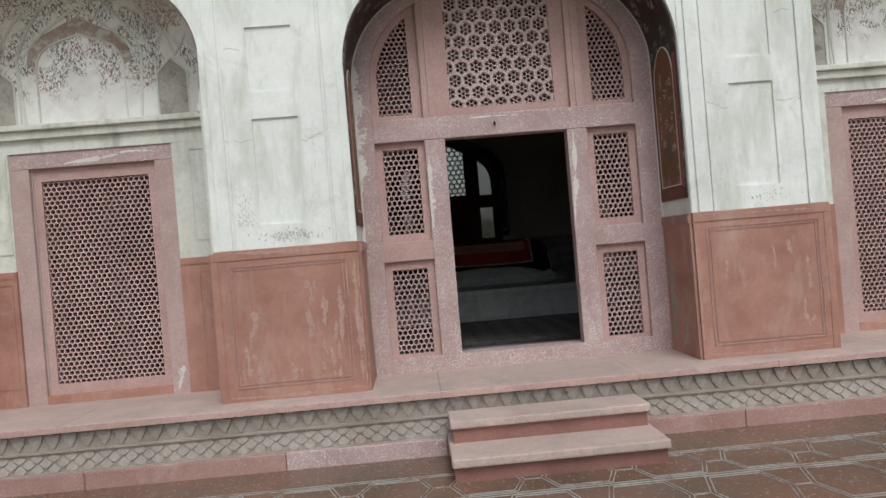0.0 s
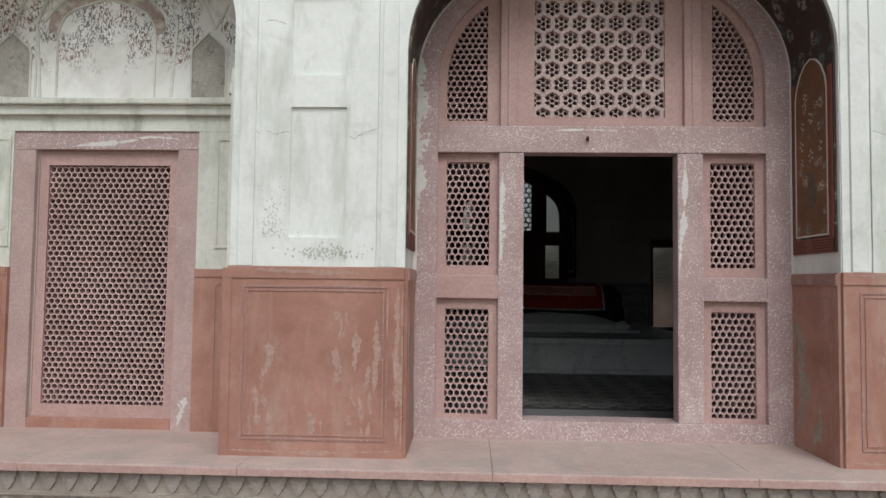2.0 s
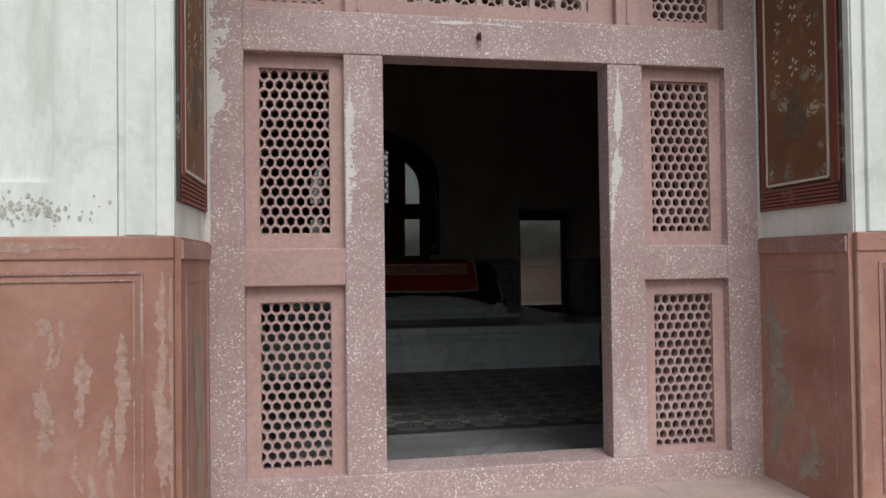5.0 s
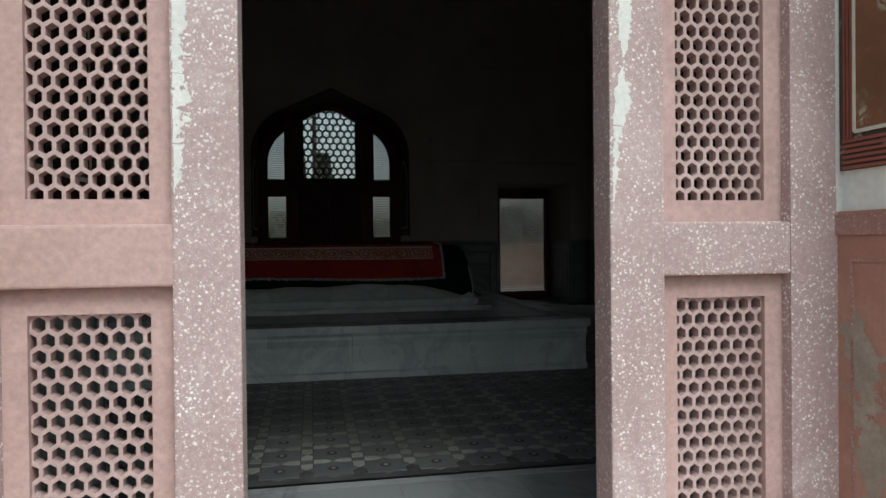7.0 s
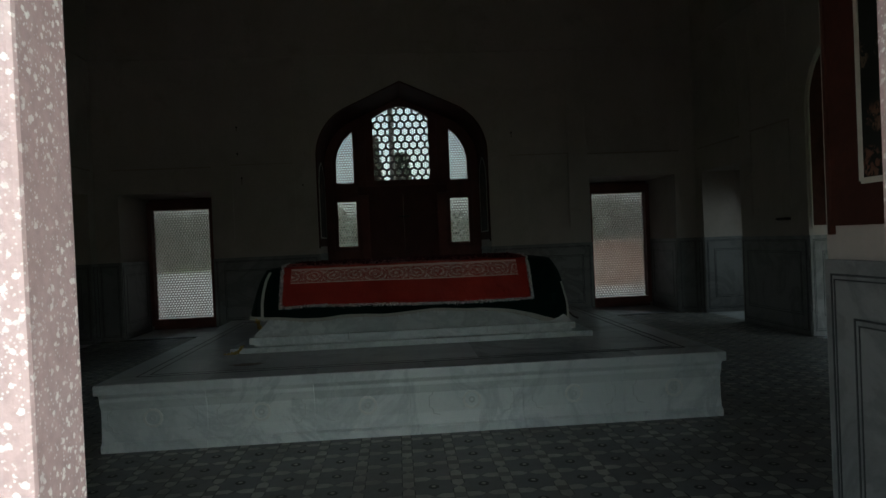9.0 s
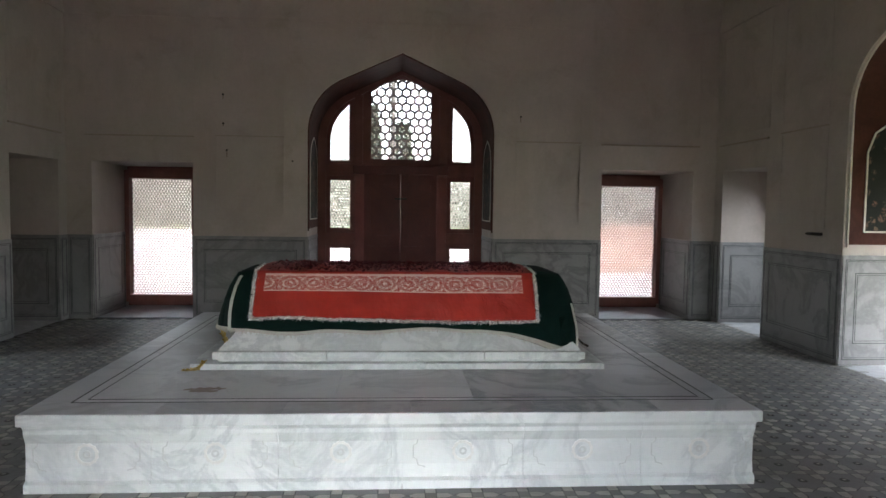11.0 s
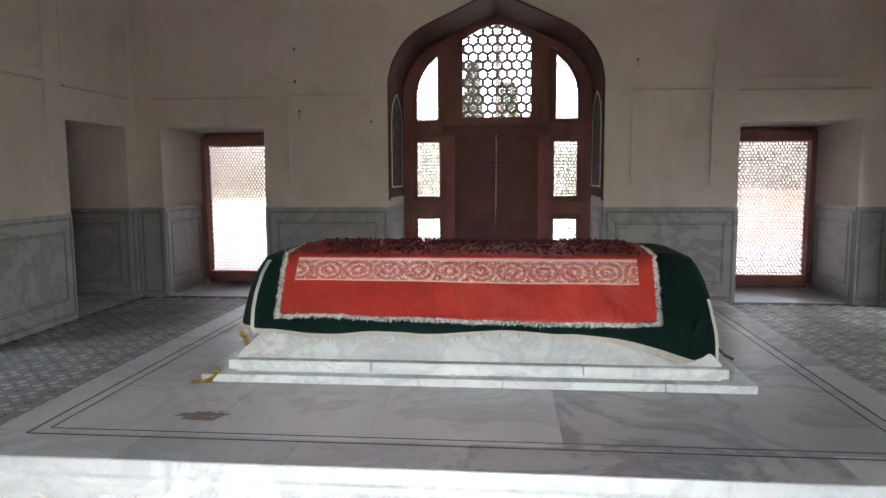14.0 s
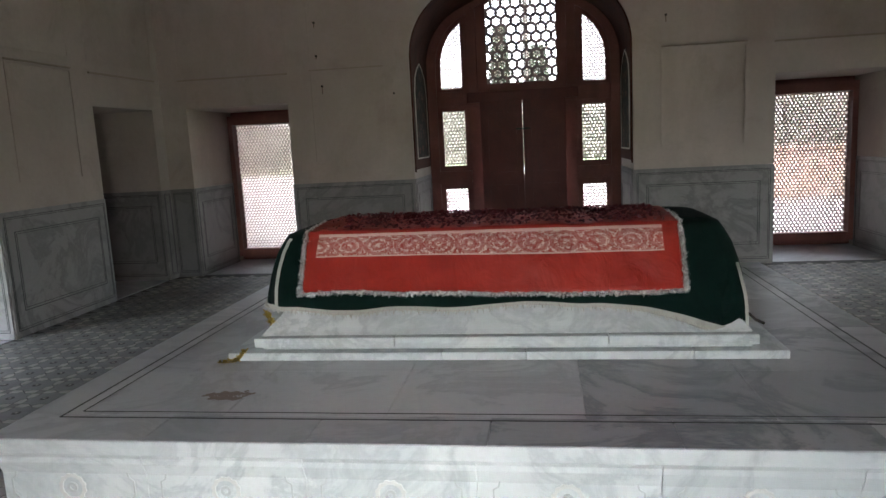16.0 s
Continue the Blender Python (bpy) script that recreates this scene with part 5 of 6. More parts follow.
# top: a border of long slabs, an inner field of large ones
rng = random.Random(5)
xs, edge = [-PX, -PX + 0.75, -0.70, 0.05, 0.80, PX - 0.62, PX], 0.0
for y0, y1 in ((PY0, 4.165), (7.435, PY1)):
    for a, b in zip(xs, xs[1:]):
        part("border_slab", boxed(a + 0.001, b - 0.001, y0, y1, 0.236, PZ, bevel=0.004), M_TOP_DARK if a > 0 and b < 2 else M_TOP, platform)
cols = [-PX, -1.975, -1.18, -0.42, 0.45, 1.22, 1.975, PX]
rows_ = [4.168, 4.78, 5.55, 6.30, 7.0, 7.432]
for y0, y1 in zip(rows_, rows_[1:]):
    for a, b in zip(cols, cols[1:]):
        part("top_slab", boxed(a + 0.0012, b - 0.0012, y0 + 0.0012, y1 - 0.0012, 0.236, PZ), M_TOP_DARK if (a > 0.4 and y0 < 5 and b < 2) or (a > 1.9 and y0 > 5) else M_TOP, platform)
part("white_rim", boxed(-PX - 0.003, PX + 0.003, PY0 - 0.004, PY0 + 0.05, 0.234, PZ - 0.004, bevel=0.004), M_MARBLE, platform, "white marble front rim")
for d, w in ((0.243, 0.009), (0.313, 0.006)):
    x0, x1, y0, y1 = -PX + d - 0.05, PX - d + 0.05, PY0 + d, PY1 - d
    for q in ((x0, y0, x1, y0), (x1, y0, x1, y1), (x1, y1, x0, y1), (x0, y1, x0, y0)):
        bm = bmesh.new()
        strip(bm, *q, w, PZ + 0.002)
        part("inlaid_line", bm, M_BLACK, platform, "thin black border line")
for spine, wide, seed in (([(-1.41, 4.40), (-1.27, 4.415), (-1.14, 4.45)], 0.115, 91), ([(-1.36, 4.36), (-1.26, 4.38), (-1.18, 4.37)], 0.07, 92)):
    stain = peel(platform, spine, wide, seed, 0.0, material=M_OIL, name="oil_stain", label="brown oil stain on the marble")
    stain.matrix_basis = pose(0, 0, PZ + 0.0022 + (seed - 91) * 0.0012, -90)

cen = tagged(new("cenotaph"), "white marble cenotaph on stepped slabs", "cenotaph")
CY = 5.80
for x0, x1 in ((-1.525, -0.28), (-0.28, 0.18), (0.18, 1.05), (1.05, 1.525)):
    part("lower_slab", boxed(x0 + 0.001, x1 - 0.001, 4.955, 6.645, PZ + 0.001, 0.350, bevel=0.006), M_CENO, cen)
part("undercut", boxed(-1.34, 1.36, 5.03, 6.57, 0.345, 0.372), M_CENO, cen)
for x0, x1 in ((-1.375, -0.55), (-0.55, 0.62), (0.62, 1.385)):
    part("upper_slab", boxed(x0 + 0.001, x1 - 0.001, 4.985, 6.615, 0.372, 0.428, bevel=0.008), M_CENO, cen)
bm = bmesh.new()
lv = [(-1.355, 1.37, 0.765, 0.425), (-1.33, 1.345, 0.735, 0.455), (-1.255, 1.275, 0.672, 0.53), (-1.21, 1.23, 0.615, 0.60), (-1.14, 1.16, 0.40, 0.91)]
rings = [[bm.verts.new(p) for p in ((x0, CY - h, z), (x1, CY - h, z), (x1, CY + h, z), (x0, CY + h, z))] for x0, x1, h, z in lv]
for a, b in zip(rings, rings[1:]):
    for i in range(4):
        bm.faces.new((a[i], a[(i + 1) % 4], b[(i + 1) % 4], b[i]))
bm.faces.new(rings[-1])
bm.faces.new(rings[0][::-1])
bmesh.ops.bevel(bm, geom=[e for e in bm.edges], offset=0.006, segments=1, affect="EDGES")
part("body", bm, M_CENO, cen, "sloped white marble body")

# cloths
CX, EXP = -0.002, 13.0
LEVELS = [(1.345, 0.675, 0.0), (1.338, 0.645, 0.66), (1.332, 0.590, 0.77), (1.322, 0.540, 0.865), (1.305, 0.495, 0.93), (1.29, 0.450, 0.968), (1.23, 0.38, 0.984), (0.80, 0.24, 0.992), (0.3, 0.08, 0.994)]


def hem(x):
    """Height of the green cloth's lower edge along its length."""
    t = max(0.0, min(1.0, (x - 0.55) / 0.75))
    return 0.550 + 0.012 * math.sin(3.1 * x + 0.6) - 0.165 * t ** 1.6 + 0.01 * math.sin(9 * x)


def se(a, b, q):
    c, s = math.cos(q), math.sin(q)
    return a * math.copysign(abs(c) ** (2 / EXP), c), b * math.copysign(abs(s) ** (2 / EXP), s)


def green_point(k, f, q):
    (a0, b0, z0), (a1, b1, z1) = LEVELS[k], LEVELS[min(k + 1, len(LEVELS) - 1)]
    a, b = a0 + (a1 - a0) * f, b0 + (b1 - b0) * f
    x, y = se(a, b, q)
    if k == 0:
        z0 = hem(x)
        drop = max(0.0, (0.56 - z0) / 0.165) * (1 - f)
        x, y = se(a + 0.032 * drop, b + 0.105 * drop, q)
    z = z0 + (z1 - z0) * f
    low = max(0.0, min(1.0, (0.95 - z) / 0.35))
    fold = 0.010 * math.sin(17 * x + 5 * y) + 0.008 * math.sin(31 * x + 1.3) + 0.016 * noise.noise((x * 4, y * 4, z * 1.5))
    end = max(0.12, min(1.0, (abs(x) - 0.95) / 0.2))
    fold = abs(fold) * end
    out = 1 + low * fold * 0.9
    # the cloth's head end flares out behind its front corner
    flare = 0.075 * low * max(0.0, min(1.0, (y + 0.64) / 0.22)) if x < -1.0 else 0.0
    # and bellies out over the foot end
    belly = 0.042 * math.sin(math.pi * max(0.0, min(1.0, (z - 0.40) / 0.56))) * max(0.0, min(1.0, (x - 1.0) / 0.25))
    return Vector((CX + x * out - flare + belly, CY + y * out * (1 + low * fold), z + 0.004 * noise.noise((x * 6, y * 6, 3))))


bm = bmesh.new()
rows3 = []
# spread the points evenly along the sides of the oblong
ang = []
for side in range(4):
    for i in range(60):
        u = (i + 0.5) / 60 * 2 - 1
        p = math.copysign(min(abs(u), 0.9999) ** (EXP / 2), u)
        base = math.asin(max(-1, min(1, p)))
        ang.append(base + side * math.pi / 2)
for k in range(len(LEVELS) - 1):
    for f in ((0.0, 0.33, 0.66) if k < 5 else (0.0,)):
        rows3.append([bm.verts.new(green_point(k, f, q)) for q in ang])
for a, b in zip(rows3, rows3[1:]):
    for i in range(len(ang)):
        j = (i + 1) % len(ang)
        bm.faces.new((a[i], a[j], b[j], b[i]))
bm.faces.new(rows3[-1])
gcloth = tagged(new("green_cloth"), "dark green cloth with cream fringe draped over the cenotaph", "cloth")
ob = part("drape", bm, M_GREENCLOTH, gcloth)
for f in ob.data.polygons:
    f.use_smooth = True
sol = ob.modifiers.new("thickness", "SOLIDIFY")
sol.thickness = 0.004
rng = random.Random(21)


def tuft(bm, p, d, wide, long, rng):
    """A small flat strand from p along d."""
    side = Vector((rng.uniform(-1, 1), rng.uniform(-1, 1), rng.uniform(-0.4, 0.4))).normalized() * wide
    d = (d + Vector((rng.uniform(-1, 1), rng.uniform(-1, 1), rng.uniform(-1, 1))) * 0.35).normalized() * long
    bm.faces.new([bm.verts.new(v) for v in (p - side, p + side, p + side * 0.6 + d, p - side * 0.6 + d)])


bm = bmesh.new()
for i in range(len(ang)):
    a, b = green_point(0, 0.0, ang[i]), green_point(0, 0.0, ang[(i + 1) % len(ang)])
    out = Vector((a.x - CX, a.y - CY, 0)).normalized()
    for j in range(12):
        p = a.lerp(b, rng.random()) + out * 0.006 + Vector((0, 0, rng.uniform(0.0, 0.022)))
        tuft(bm, p, Vector((0, 0, -1)) + out * 0.25, 0.0022, rng.uniform(0.014, 0.028), rng)
tagged(part("fringe", bm, M_FRINGE, gcloth, "cream and silver fringe"), kind="stuff")
bm = bmesh.new()
for i in range(len(ang)):
    j = (i + 1) % len(ang)
    q = [green_point(0, f, ang[t]) for f, t in ((0.0, i), (0.0, j), (0.2, j), (0.2, i))]
    out = Vector((q[0].x - CX, q[0].y - CY, 0)).normalized() * 0.005
    bm.faces.new([bm.verts.new(v + out) for v in q])
# a trimmed edge that runs up the corner at the head end
part("braid", bm, M_FRINGE, gcloth, "cream braid border")
for side, top in ((-1, 4.6), (1, 1.9)):
    bm, pts = bmesh.new(), []
    for i in range(26):
        k, f = divmod(i * top / 25, 1)
        pts.append(green_point(int(k), f, math.pi + (1.06 - 0.02 * k) * math.pi / 4 if side < 0 else -0.80 * math.pi / 4))
    for p, q in zip(pts, pts[1:]):
        n_ = Vector((0.6, -0.8, 0)) * 0.008 if side > 0 else Vector((-0.6, -0.8, 0)) * 0.008
        w_ = Vector((0.018, 0.012 * side, 0)) * (0.75 if side < 0 else 0.55)
        bm.faces.new([bm.verts.new(v + n_) for v in (p - w_, p + w_, q + w_, q - w_)])
    part("corner_braid", bm, M_FRINGE, gcloth, "cream silver braid at the corner")

rcloth = tagged(new("red_cloth"), "red satin cloth with woven pale band and silver tinsel edge", "cloth")
RX0, RX1 = -1.125, 1.045


def level_b(z):
    for (a0, b0, z0), (a1, b1, z1) in zip(LEVELS[1:], LEVELS[2:]):
        if z0 <= z <= z1:
            t = (z - z0) / (z1 - z0)
            return a0 + (a1 - a0) * t, b0 + (b1 - b0) * t
    return (1.325, 0.650) if z < 0.66 else (1.15, 0.38)


def red_point(u, v):
    x = RX0 + (RX1 - RX0) * u
    low = 0.650 - 0.012 * math.sin(2.6 * x + 0.4) - 0.010 * u
    if v < 0.55:
        z = low + (0.968 - low) * v / 0.55
        a, b = level_b(z)
        y = CY - b * max(0.02, 1 - abs((x - CX) / a) ** EXP) ** (1 / EXP)
        w = 1 - v / 0.55
        fold = 0.012 * math.sin(13 * x + 4 * z) * w + 0.040 * w * noise.noise((x * 3.5, z * 3, 1.7)) + 0.016 * noise.noise((x * 7 + z * 9, z * 3 - x * 2, 6)) * (0.4 + 0.6 * w) + 0.006 * noise.noise((x * 9, z * 7, 4))
        return Vector((x, y - 0.022 - max(fold, -0.006), z))
    t = (v - 0.55) / 0.45
    y = CY - 0.473 + 0.90 * t
    z = 0.980 + 0.026 * math.sin(math.pi * t) ** 0.6 + 0.006 * noise.noise((x * 5, y * 5, 9))
    return Vector((x, y - 0.012 * (1 - t), z + 0.004))


bm = bmesh.new()
uvl = bm.loops.layers.uv.new("UVMap")
NU, NV = 110, 56
grid = [[bm.verts.new(red_point(u / NU, v / NV)) for v in range(NV + 1)] for u in range(NU + 1)]
for u in range(NU):
    for v in range(NV):
        f = bm.faces.new((grid[u][v], grid[u + 1][v], grid[u + 1][v + 1], grid[u][v + 1]))
        for lp, (du, dv) in zip(f.loops, ((0, 0), (1, 0), (1, 1), (0, 1))):
            lp[uvl].uv = ((u + du) / NU, (v + dv) / NV)
ob = part("cloth_sheet", bm, M_REDCLOTH, rcloth)
for f in ob.data.polygons:
    f.use_smooth = True
sol = ob.modifiers.new("thickness", "SOLIDIFY")
sol.thickness = 0.003
bm = bmesh.new()
edges = [red_point(i / 700, 0.0) for i in range(700)] + [red_point(e, i / 320 * 0.75) for e in (0.0, 1.0) for i in range(320)]
for p in edges:
    for j in range(7):
        tuft(bm, p + Vector((rng.uniform(-0.007, 0.007), -0.006, rng.uniform(-0.008, 0.008))), Vector((rng.uniform(-1, 1), -0.9, rng.uniform(-1, 0.6))), 0.0026, rng.uniform(0.010, 0.026), rng)
tagged(part("tinsel_edge", bm, M_SILVER, rcloth, "silver tinsel trim"), kind="stuff")
bm = bmesh.new()
for i in range(2400):
    u, t = rng.uniform(0.03, 0.97), rng.uniform(0.0, 1.0) ** 0.8
    p = red_point(u, 0.56 + 0.42 * t)
    if u < 0.12 and rng.random() < 0.6:
        continue
    r = rng.uniform(0.008, 0.019)
    n1 = Vector((rng.uniform(-1, 1), rng.uniform(-1, 1), rng.uniform(-0.5, 0.5))).normalized()
    n2 = n1.cross(Vector((rng.uniform(-0.5, 0.5), rng.uniform(-0.5, 0.5), 1))).normalized()
    c = p + Vector((0, 0, 0.004 + rng.uniform(0, 0.007)))
    bm.faces.new([bm.verts.new(c + n1 * r * a + n2 * r * b + Vector((0, 0, 0.3 * r * (a * a)))) for a, b in ((1, 0), (0.4, 0.7), (-0.6, 0.6), (-1, 0), (-0.5, -0.7), (0.5, -0.6))])
petals = tagged(part("rose_petals", bm, M_PETAL), "dark dried rose petals strewn over the red cloth", "petals", kind="stuff")


def tinsel_cord(points, label, r=0.012, count=160):
    bm = bmesh.new()
    for a, b in zip(points, points[1:]):
        a, b = Vector(a), Vector(b)
        for i in range(count // (len(points) - 1)):
            p = a.lerp(b, rng.random())
            d = Vector((rng.uniform(-1, 1), rng.uniform(-1, 1), rng.uniform(-0.2, 1))).normalized()
            tuft(bm, p + Vector((0, 0, 0.004)), d, 0.006, rng.uniform(0.6, 1.4) * r, rng)
    return tagged(part("tinsel_cord", bm, M_GOLD), label, "cord")


tinsel_cord([(-1.555, 4.90, 0.308), (-1.50, 4.905, 0.31), (-1.455, 4.93, 0.315), (-1.44, 4.946, 0.34), (-1.42, 4.965, 0.358)], "gold tinsel cord lying on the marble platform", 0.018, 240)
tinsel_cord([(-1.315, 5.06, 0.56), (-1.31, 5.08, 0.52), (-1.30, 5.10, 0.475), (-1.285, 5.12, 0.47)], "gold tinsel hanging from the cloth's corner", 0.022, 200)
# a dark cord at the foot end
bm = bmesh.new()
for (xa, za), (xb, zb) in (((1.37, 0.50), (1.42, 0.45)), ((1.42, 0.45), (1.46, 0.433))):
    d = Vector((xb - xa, 0, zb - za)).normalized()
    s_ = Vector((-d.z, 0, d.x)) * 0.008
    f = [Vector((xa, 5.20, za)) - s_, Vector((xb, 5.17, zb)) - s_, Vector((xb, 5.17, zb)) + s_, Vector((xa, 5.20, za)) + s_]
    g = [bm.verts.new(v) for v in f] + [bm.verts.new(v + Vector((0, 0.016, 0))) for v in f]
    bm.faces.new(g[:4])
    bm.faces.new(g[4:][::-1])
    for i in range(4):
        bm.faces.new((g[i], g[i + 4], g[(i + 1) % 4 + 4], g[(i + 1) % 4]))
tagged(part("dark_cord", bm, M_IRON), "short black cord beside the green cloth", "cord")

bm = boxed(4.70, 4.775, 7.42, 7.62, 1.24, 1.275, bevel=0.01)
box(bm, 4.66, 4.70, 7.46, 7.58, 1.25, 1.268, bevel=0.006)
tagged(part("wall_bracket", bm, M_IRON), "small black iron bracket on the plaster wall", "bracket")
for x, z, drip in ((-2.56, 3.07, 0.05), (-2.56, 2.66, 0.03), (-2.51, 2.28, 0.09), (-1.575, 2.14, 0.0), (1.75, 2.85, 0.07)):
    nail = tagged(new("wall_nail"), "small rusty nail with a drip mark in the plaster", "nail", group="nails in the back wall")
    nail.matrix_basis = BACK @ pose(-x, THICK, z)
    bm = bmesh.new()
    bmesh.ops.create_cone(bm, cap_ends=True, segments=8, radius1=0.012, radius2=0.016, depth=0.024, matrix=pose(0, 0.010, 0, 90))
    part("nail_head", bm, M_IRON, nail)
    if drip:
        part("rust_drip", boxed(-0.006, 0.006, -0.002, 0.0035, -drip - 0.01, -0.005), M_OIL, nail, "brown drip mark")
mat_ = tagged(new("floor_mat"), "small worn prayer mat with a red border", "mat")
part("mat_field", boxed(3.28, 4.55, 3.75, 4.34, FLOOR + 0.002, FLOOR + 0.010, bevel=0.003), M_MATFIELD, mat_)
part("mat_border", boxed(3.25, 4.58, 3.70, 3.76, FLOOR + 0.002, FLOOR + 0.012, bevel=0.003), M_MATRED, mat_, "red woven border")

# ---- beyond the tomb ----
wall2 = tagged(new("garden_wall"), "low red sandstone garden wall with a coping", "wall")
part("wall_body", boxed(5.4, 19, 23.3, 23.8, GROUND - 0.05, 0.78), M_BRICKFAR, wall2)
part("coping", boxed(5.3, 19.1, 23.22, 23.88, 0.78, 0.92, bevel=0.02), M_BRICKFAR, wall2)
wall3 = tagged(new("boundary_wall"), "pale far boundary wall of the garden", "wall")
part("wall_body", boxed(-70, 70, 78, 79, GROUND - 0.1, 2.6), M_PAVE, wall3)
part("coping", boxed(-70, 70, 77.9, 79.1, 2.6, 2.9), M_PAVE, wall3)


def cypress(x, y, high, wide, seed):
    rg = random.Random(seed)
    t = tagged(new("cypress_tree"), "clipped dark evergreen tree in the garden", "tree", group="garden trees")
    t.matrix_basis = pose(x, y, GROUND - 0.02)
    bm = bmesh.new()
    bmesh.ops.create_cone(bm, cap_ends=True, segments=8, radius1=0.11, radius2=0.02, depth=high * 0.9, matrix=pose(0, 0, high * 0.45))
    for i in range(14):
        a, z = rg.uniform(0, 6.28), rg.uniform(0.6, high * 0.85)
        d = Vector((math.cos(a), math.sin(a), 1.2)).normalized()
        m = Matrix.Translation(Vector((0, 0, z)) + d * 0.25) @ d.to_track_quat("Z", "Y").to_matrix().to_4x4()
        bmesh.ops.create_cone(bm, cap_ends=True, segments=5, radius1=0.03, radius2=0.008, depth=0.5, matrix=m)
    part("trunk", bm, M_BARK, t)
    co, fa = [], []
    for i in range(9000):
        z = rg.uniform(0.12, 1.0)
        prof = wide * min(1.0, 0.55 + 2.2 * (1 - z), 0.6 + 1.6 * z) * (1.0 + 0.22 * noise.noise((z * 6, seed, 0)))
        a, r = rg.uniform(0, 6.28), max(0.03, prof) * rg.uniform(0.25, 1.0) ** 0.5
        r *= 0.95 + 0.25 * noise.noise((math.cos(a) * 1.5, math.sin(a) * 1.5, z * 7 + seed))
        c = Vector((r * math.cos(a), r * math.sin(a), z * high))
        u = Vector((rg.uniform(-1, 1), rg.uniform(-1, 1), rg.uniform(-1, 1))).normalized()
        v = u.cross(Vector((rg.uniform(-1, 1), rg.uniform(-1, 1), 1))).normalized()
        s = rg.uniform(0.03, 0.075)
        k = len(co)
        co += [c + u * s, c + v * s * 0.6, c - u * s, c - v * s * 0.6]
        fa.append((k, k + 1, k + 2, k + 3))
    me = bpy.data.meshes.new("crown")
    me.from_pydata(co, [], fa)
    me.materials.append(M_LEAF)
    c = new("crown", me)
    c.parent = t
    return t


def far_woods():
    """A far tree belt, haze put into its pale colour, that covers bright sky."""
    rg = random.Random(30)
    co, fa = [], []
    for i in range(15000):
        x, y = rg.uniform(-60, 60), rg.uniform(66, 74)
        top = 5.2 + 2.6 * noise.noise((x * 0.16, 0.3, 0)) + 1.4 * noise.noise((x * 0.5, 2.0, 0))
        z = GROUND + (rg.random() ** 0.75) * max(2.0, top)
        u = Vector((rg.uniform(-1, 1), rg.uniform(-0.4, 0.4), rg.uniform(-1, 1))).normalized()
        v = u.cross(Vector((rg.uniform(-0.5, 0.5), 1, rg.uniform(-0.5, 0.5)))).normalized()
        s, c, k = rg.uniform(0.15, 0.42), Vector((x, y, z)), len(co)
        co += [c + u * s, c + v * s * 0.7, c - u * s * 0.8, c - v * s * 0.7]
        fa.append((k, k + 1, k + 2, k + 3))
    me = bpy.data.meshes.new("far_woods")
    me.from_pydata(co, [], fa)
    me.materials.append(M_FARLEAF)
    return tagged(new("far_woods", me), "far belt of trees beyond the garden, paled for haze", "trees", kind="stuff")


far_woods()
cypress(0.19, 26.7, 5.4, 0.45, 4)
cypress(-0.70, 19.2, 4.95, 0.26, 8)


def lamp_pole(x, y, high):
    """A tall tapered steel pole on a bolted base plate."""
    p = tagged(new("garden_pole"), "tall slender dark steel pole standing in the garden", "pole")
    p.matrix_basis = pose(x, y, GROUND - 0.02)
    bm = bmesh.new()
    bmesh.ops.create_cone(bm, cap_ends=True, segments=14, radius1=0.11, radius2=0.075, depth=high, matrix=pose(0, 0, high / 2))
    part("shaft", bm, M_IRON, p)
    part("base_plate", boxed(-0.2, 0.2, -0.2, 0.2, 0.0, 0.03, bevel=0.006), M_IRON, p)


lamp_pole(-0.16, 25.0, 9.5)

# ---- inlaid floor, piece by piece ----
part("entry_slab_bed", boxed(-1.36, 1.42, 0.21, 1.36, FLOOR - 0.2, FLOOR - 0.004), M_JOINT, floor)
rng = random.Random(15)
for y0, y1 in ((0.225, 0.60), (0.603, 0.90), (0.903, 1.235)):
    x = -1.33
    while x < 1.38:
        w = rng.uniform(0.45, 0.85)
        part("entry_slab", boxed(x, min(x + w - 0.003, 1.39), y0, y1, FLOOR - 0.02, FLOOR), M_DADO, floor)
        x += w
part("pale_strip", boxed(-4.7, 4.76, 1.24, 1.315, FLOOR - 0.02, FLOOR + 0.001), M_DADO, floor, "pale marble strip")
GX, GY, SX, SY = 0.272, 0.267, 0.03, 1.81
H, Q, A = 0.134, 0.033, 0.036
g = 0.0022
star = []
for turn in range(4):
    c, s = [(1, 0), (0, 1), (-1, 0), (0, -1)][turn]
    for x, y in ((H - g, 0), (H - Q - g, A + g), (H - Q - g, H - Q - g), (A + g, H - Q - g)):
        star.append((x * c - y * s, x * s + y * c))
pent = [(Q + g, -Q + g), (H - A, -Q + g), (H - g * 2, 0), (H - A, Q - g), (Q + g, Q - g)]
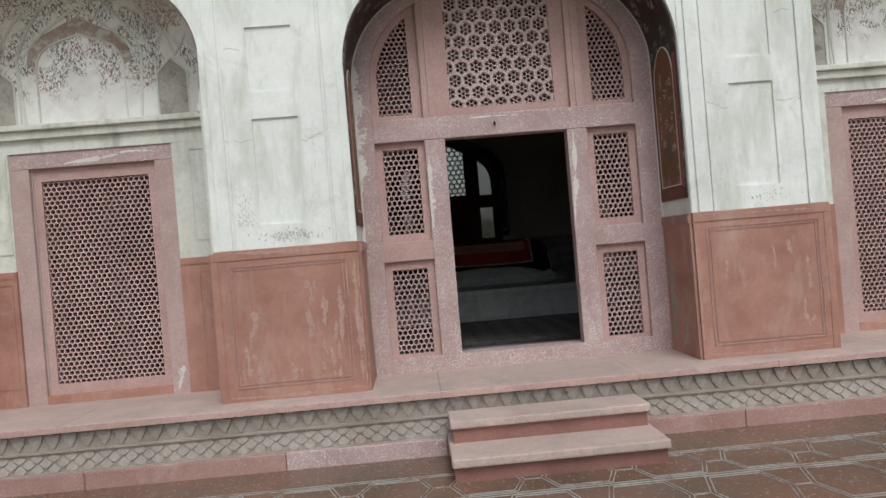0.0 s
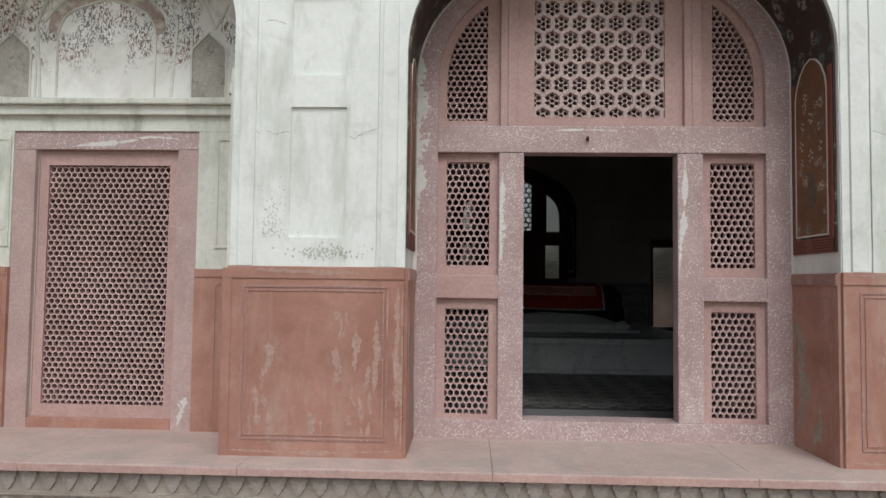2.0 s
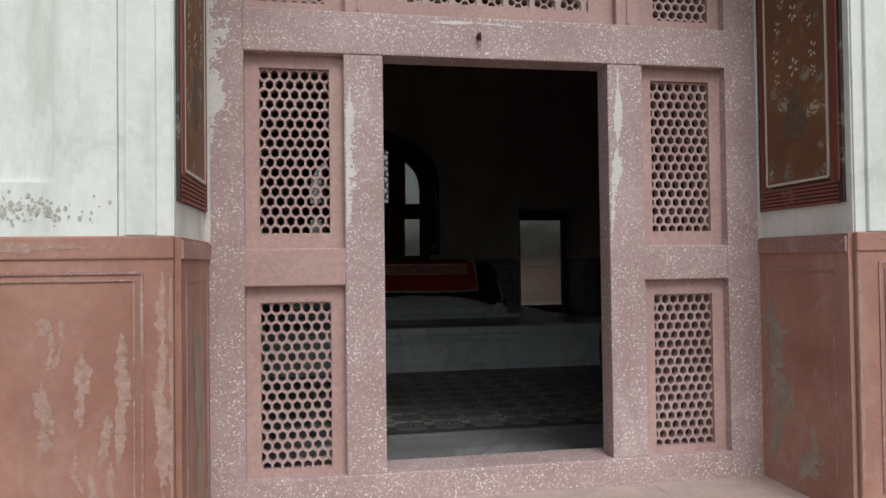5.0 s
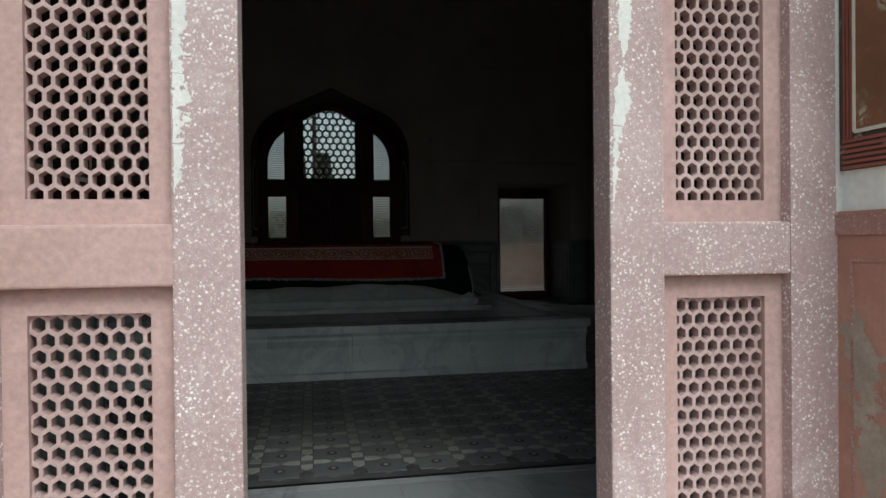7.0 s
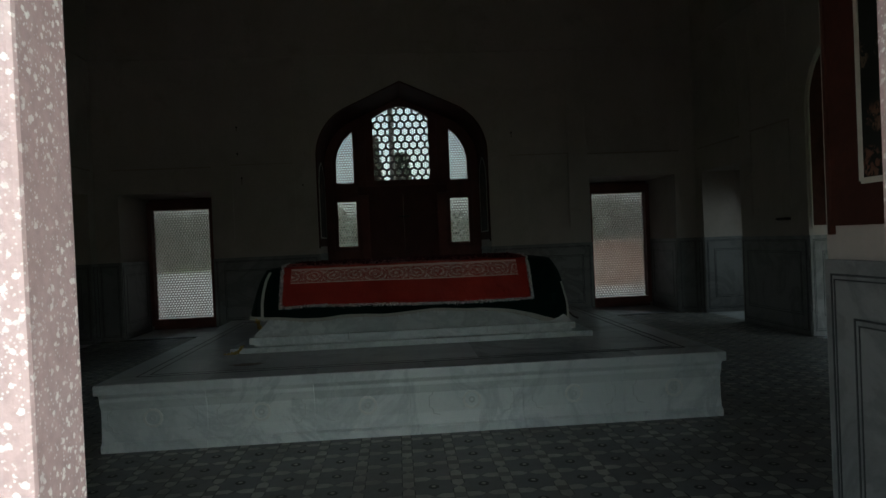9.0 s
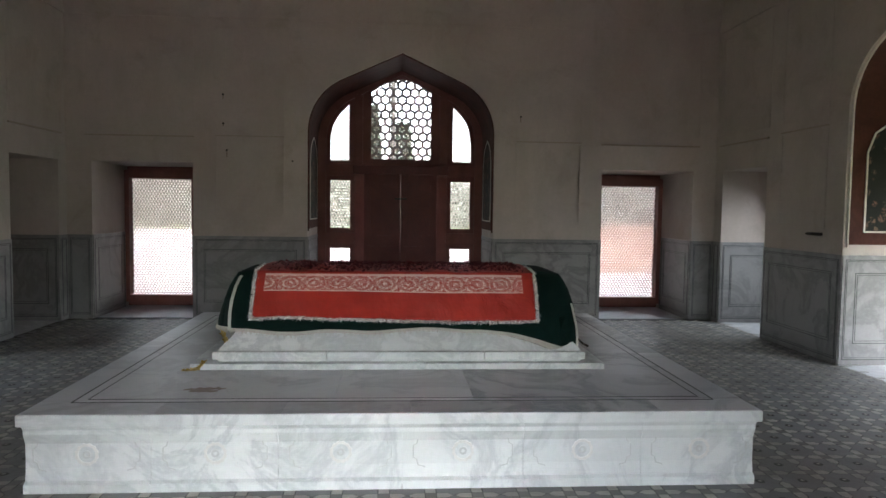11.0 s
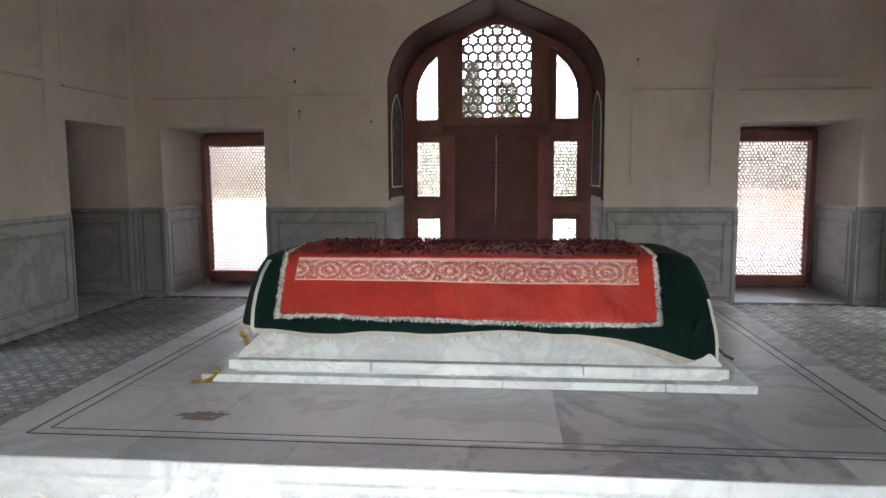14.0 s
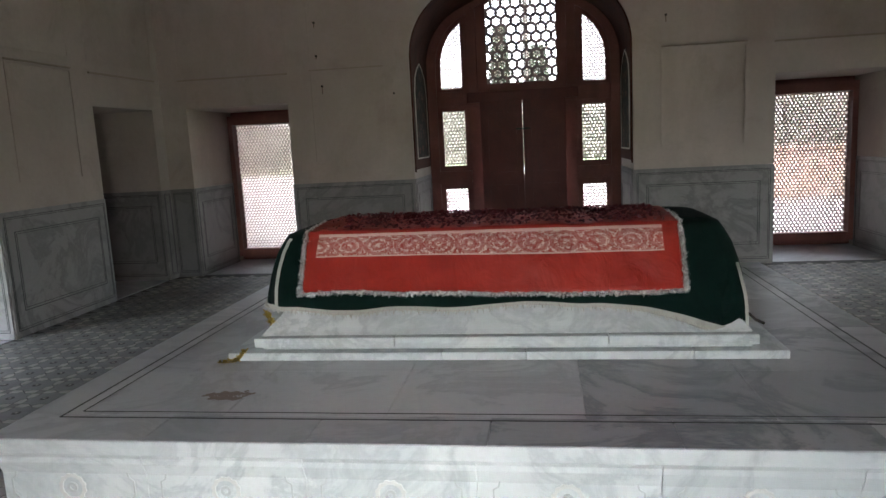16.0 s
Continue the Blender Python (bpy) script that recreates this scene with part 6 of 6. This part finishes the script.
square = [(-Q + g, -Q + g), (Q - g, -Q + g), (Q - g, Q - g), (-Q + g, Q - g)]
disc = [(0.030 * math.cos(i * math.pi / 6), 0.030 * math.sin(i * math.pi / 6)) for i in range(12)]
dot = [(0.012 * math.cos(i * math.pi / 4), 0.012 * math.sin(i * math.pi / 4)) for i in range(8)]
KINDS = [("star_tile", star, M_TILE_MID, 0.0), ("pale_tile", pent, M_TILE_LIGHT, 0.0), ("square_tile", square, M_TILE_DARK, 0.0), ("rosette_inlay", disc, M_JOINT, 0.0022), ("rosette_eye", dot, M_TILE_LIGHT, 0.0044)]
MESH = {k: piece_mesh(k, p, m, z, 0.012 if z == 0 else 0.002) for k, p, m, z in KINDS}
far = {k: ([], []) for k, *_ in KINDS}


def lay(kind, x, y, turn=0):
    near = abs(x) < 1.12 and y < 3.80
    if near:
        shared(kind, MESH[kind], floor, pose(x, y, FLOOR, 0, 0, turn))
    else:
        co, fa = far[kind]
        k, pts = len(co), dict((n_, (p, z)) for n_, p, m, z in KINDS)[kind]
        c, s = math.cos(radians(turn)), math.sin(radians(turn))
        co += [(x + a * c - b * s, y + a * s + b * c, FLOOR + pts[1]) for a, b in pts[0]]
        fa.append(tuple(range(k, len(co))))


for i in range(-18, 18):
    for j in range(-2, 31):
        x, y = SX + i * GX, SY + j * GY
        if y < 1.45 and abs(x) < 9 and y < 1.40:
            continue
        if not (-4.70 < x < 4.76 and y < 10.1):
            continue
        if abs(x) < PX - 0.2 and PY0 + 0.2 < y < PY1 - 0.2:
            continue
        lay("star_tile", x, y)
        lay("rosette_inlay", x, y)
        lay("rosette_eye", x, y)
        lay("square_tile", x + GX / 2, y + GY / 2)
        for t in range(4):
            lay("pale_tile", x + GX / 2, y + GY / 2, 90 * t)
for k, p, m, z in KINDS:
    me = bpy.data.meshes.new(k + "s")
    me.from_pydata(far[k][0], [], far[k][1])
    me.materials.append(m)
    ob = new("far_" + k + "s", me)
    ob.parent = floor
    tagged(ob, kind="stuff")
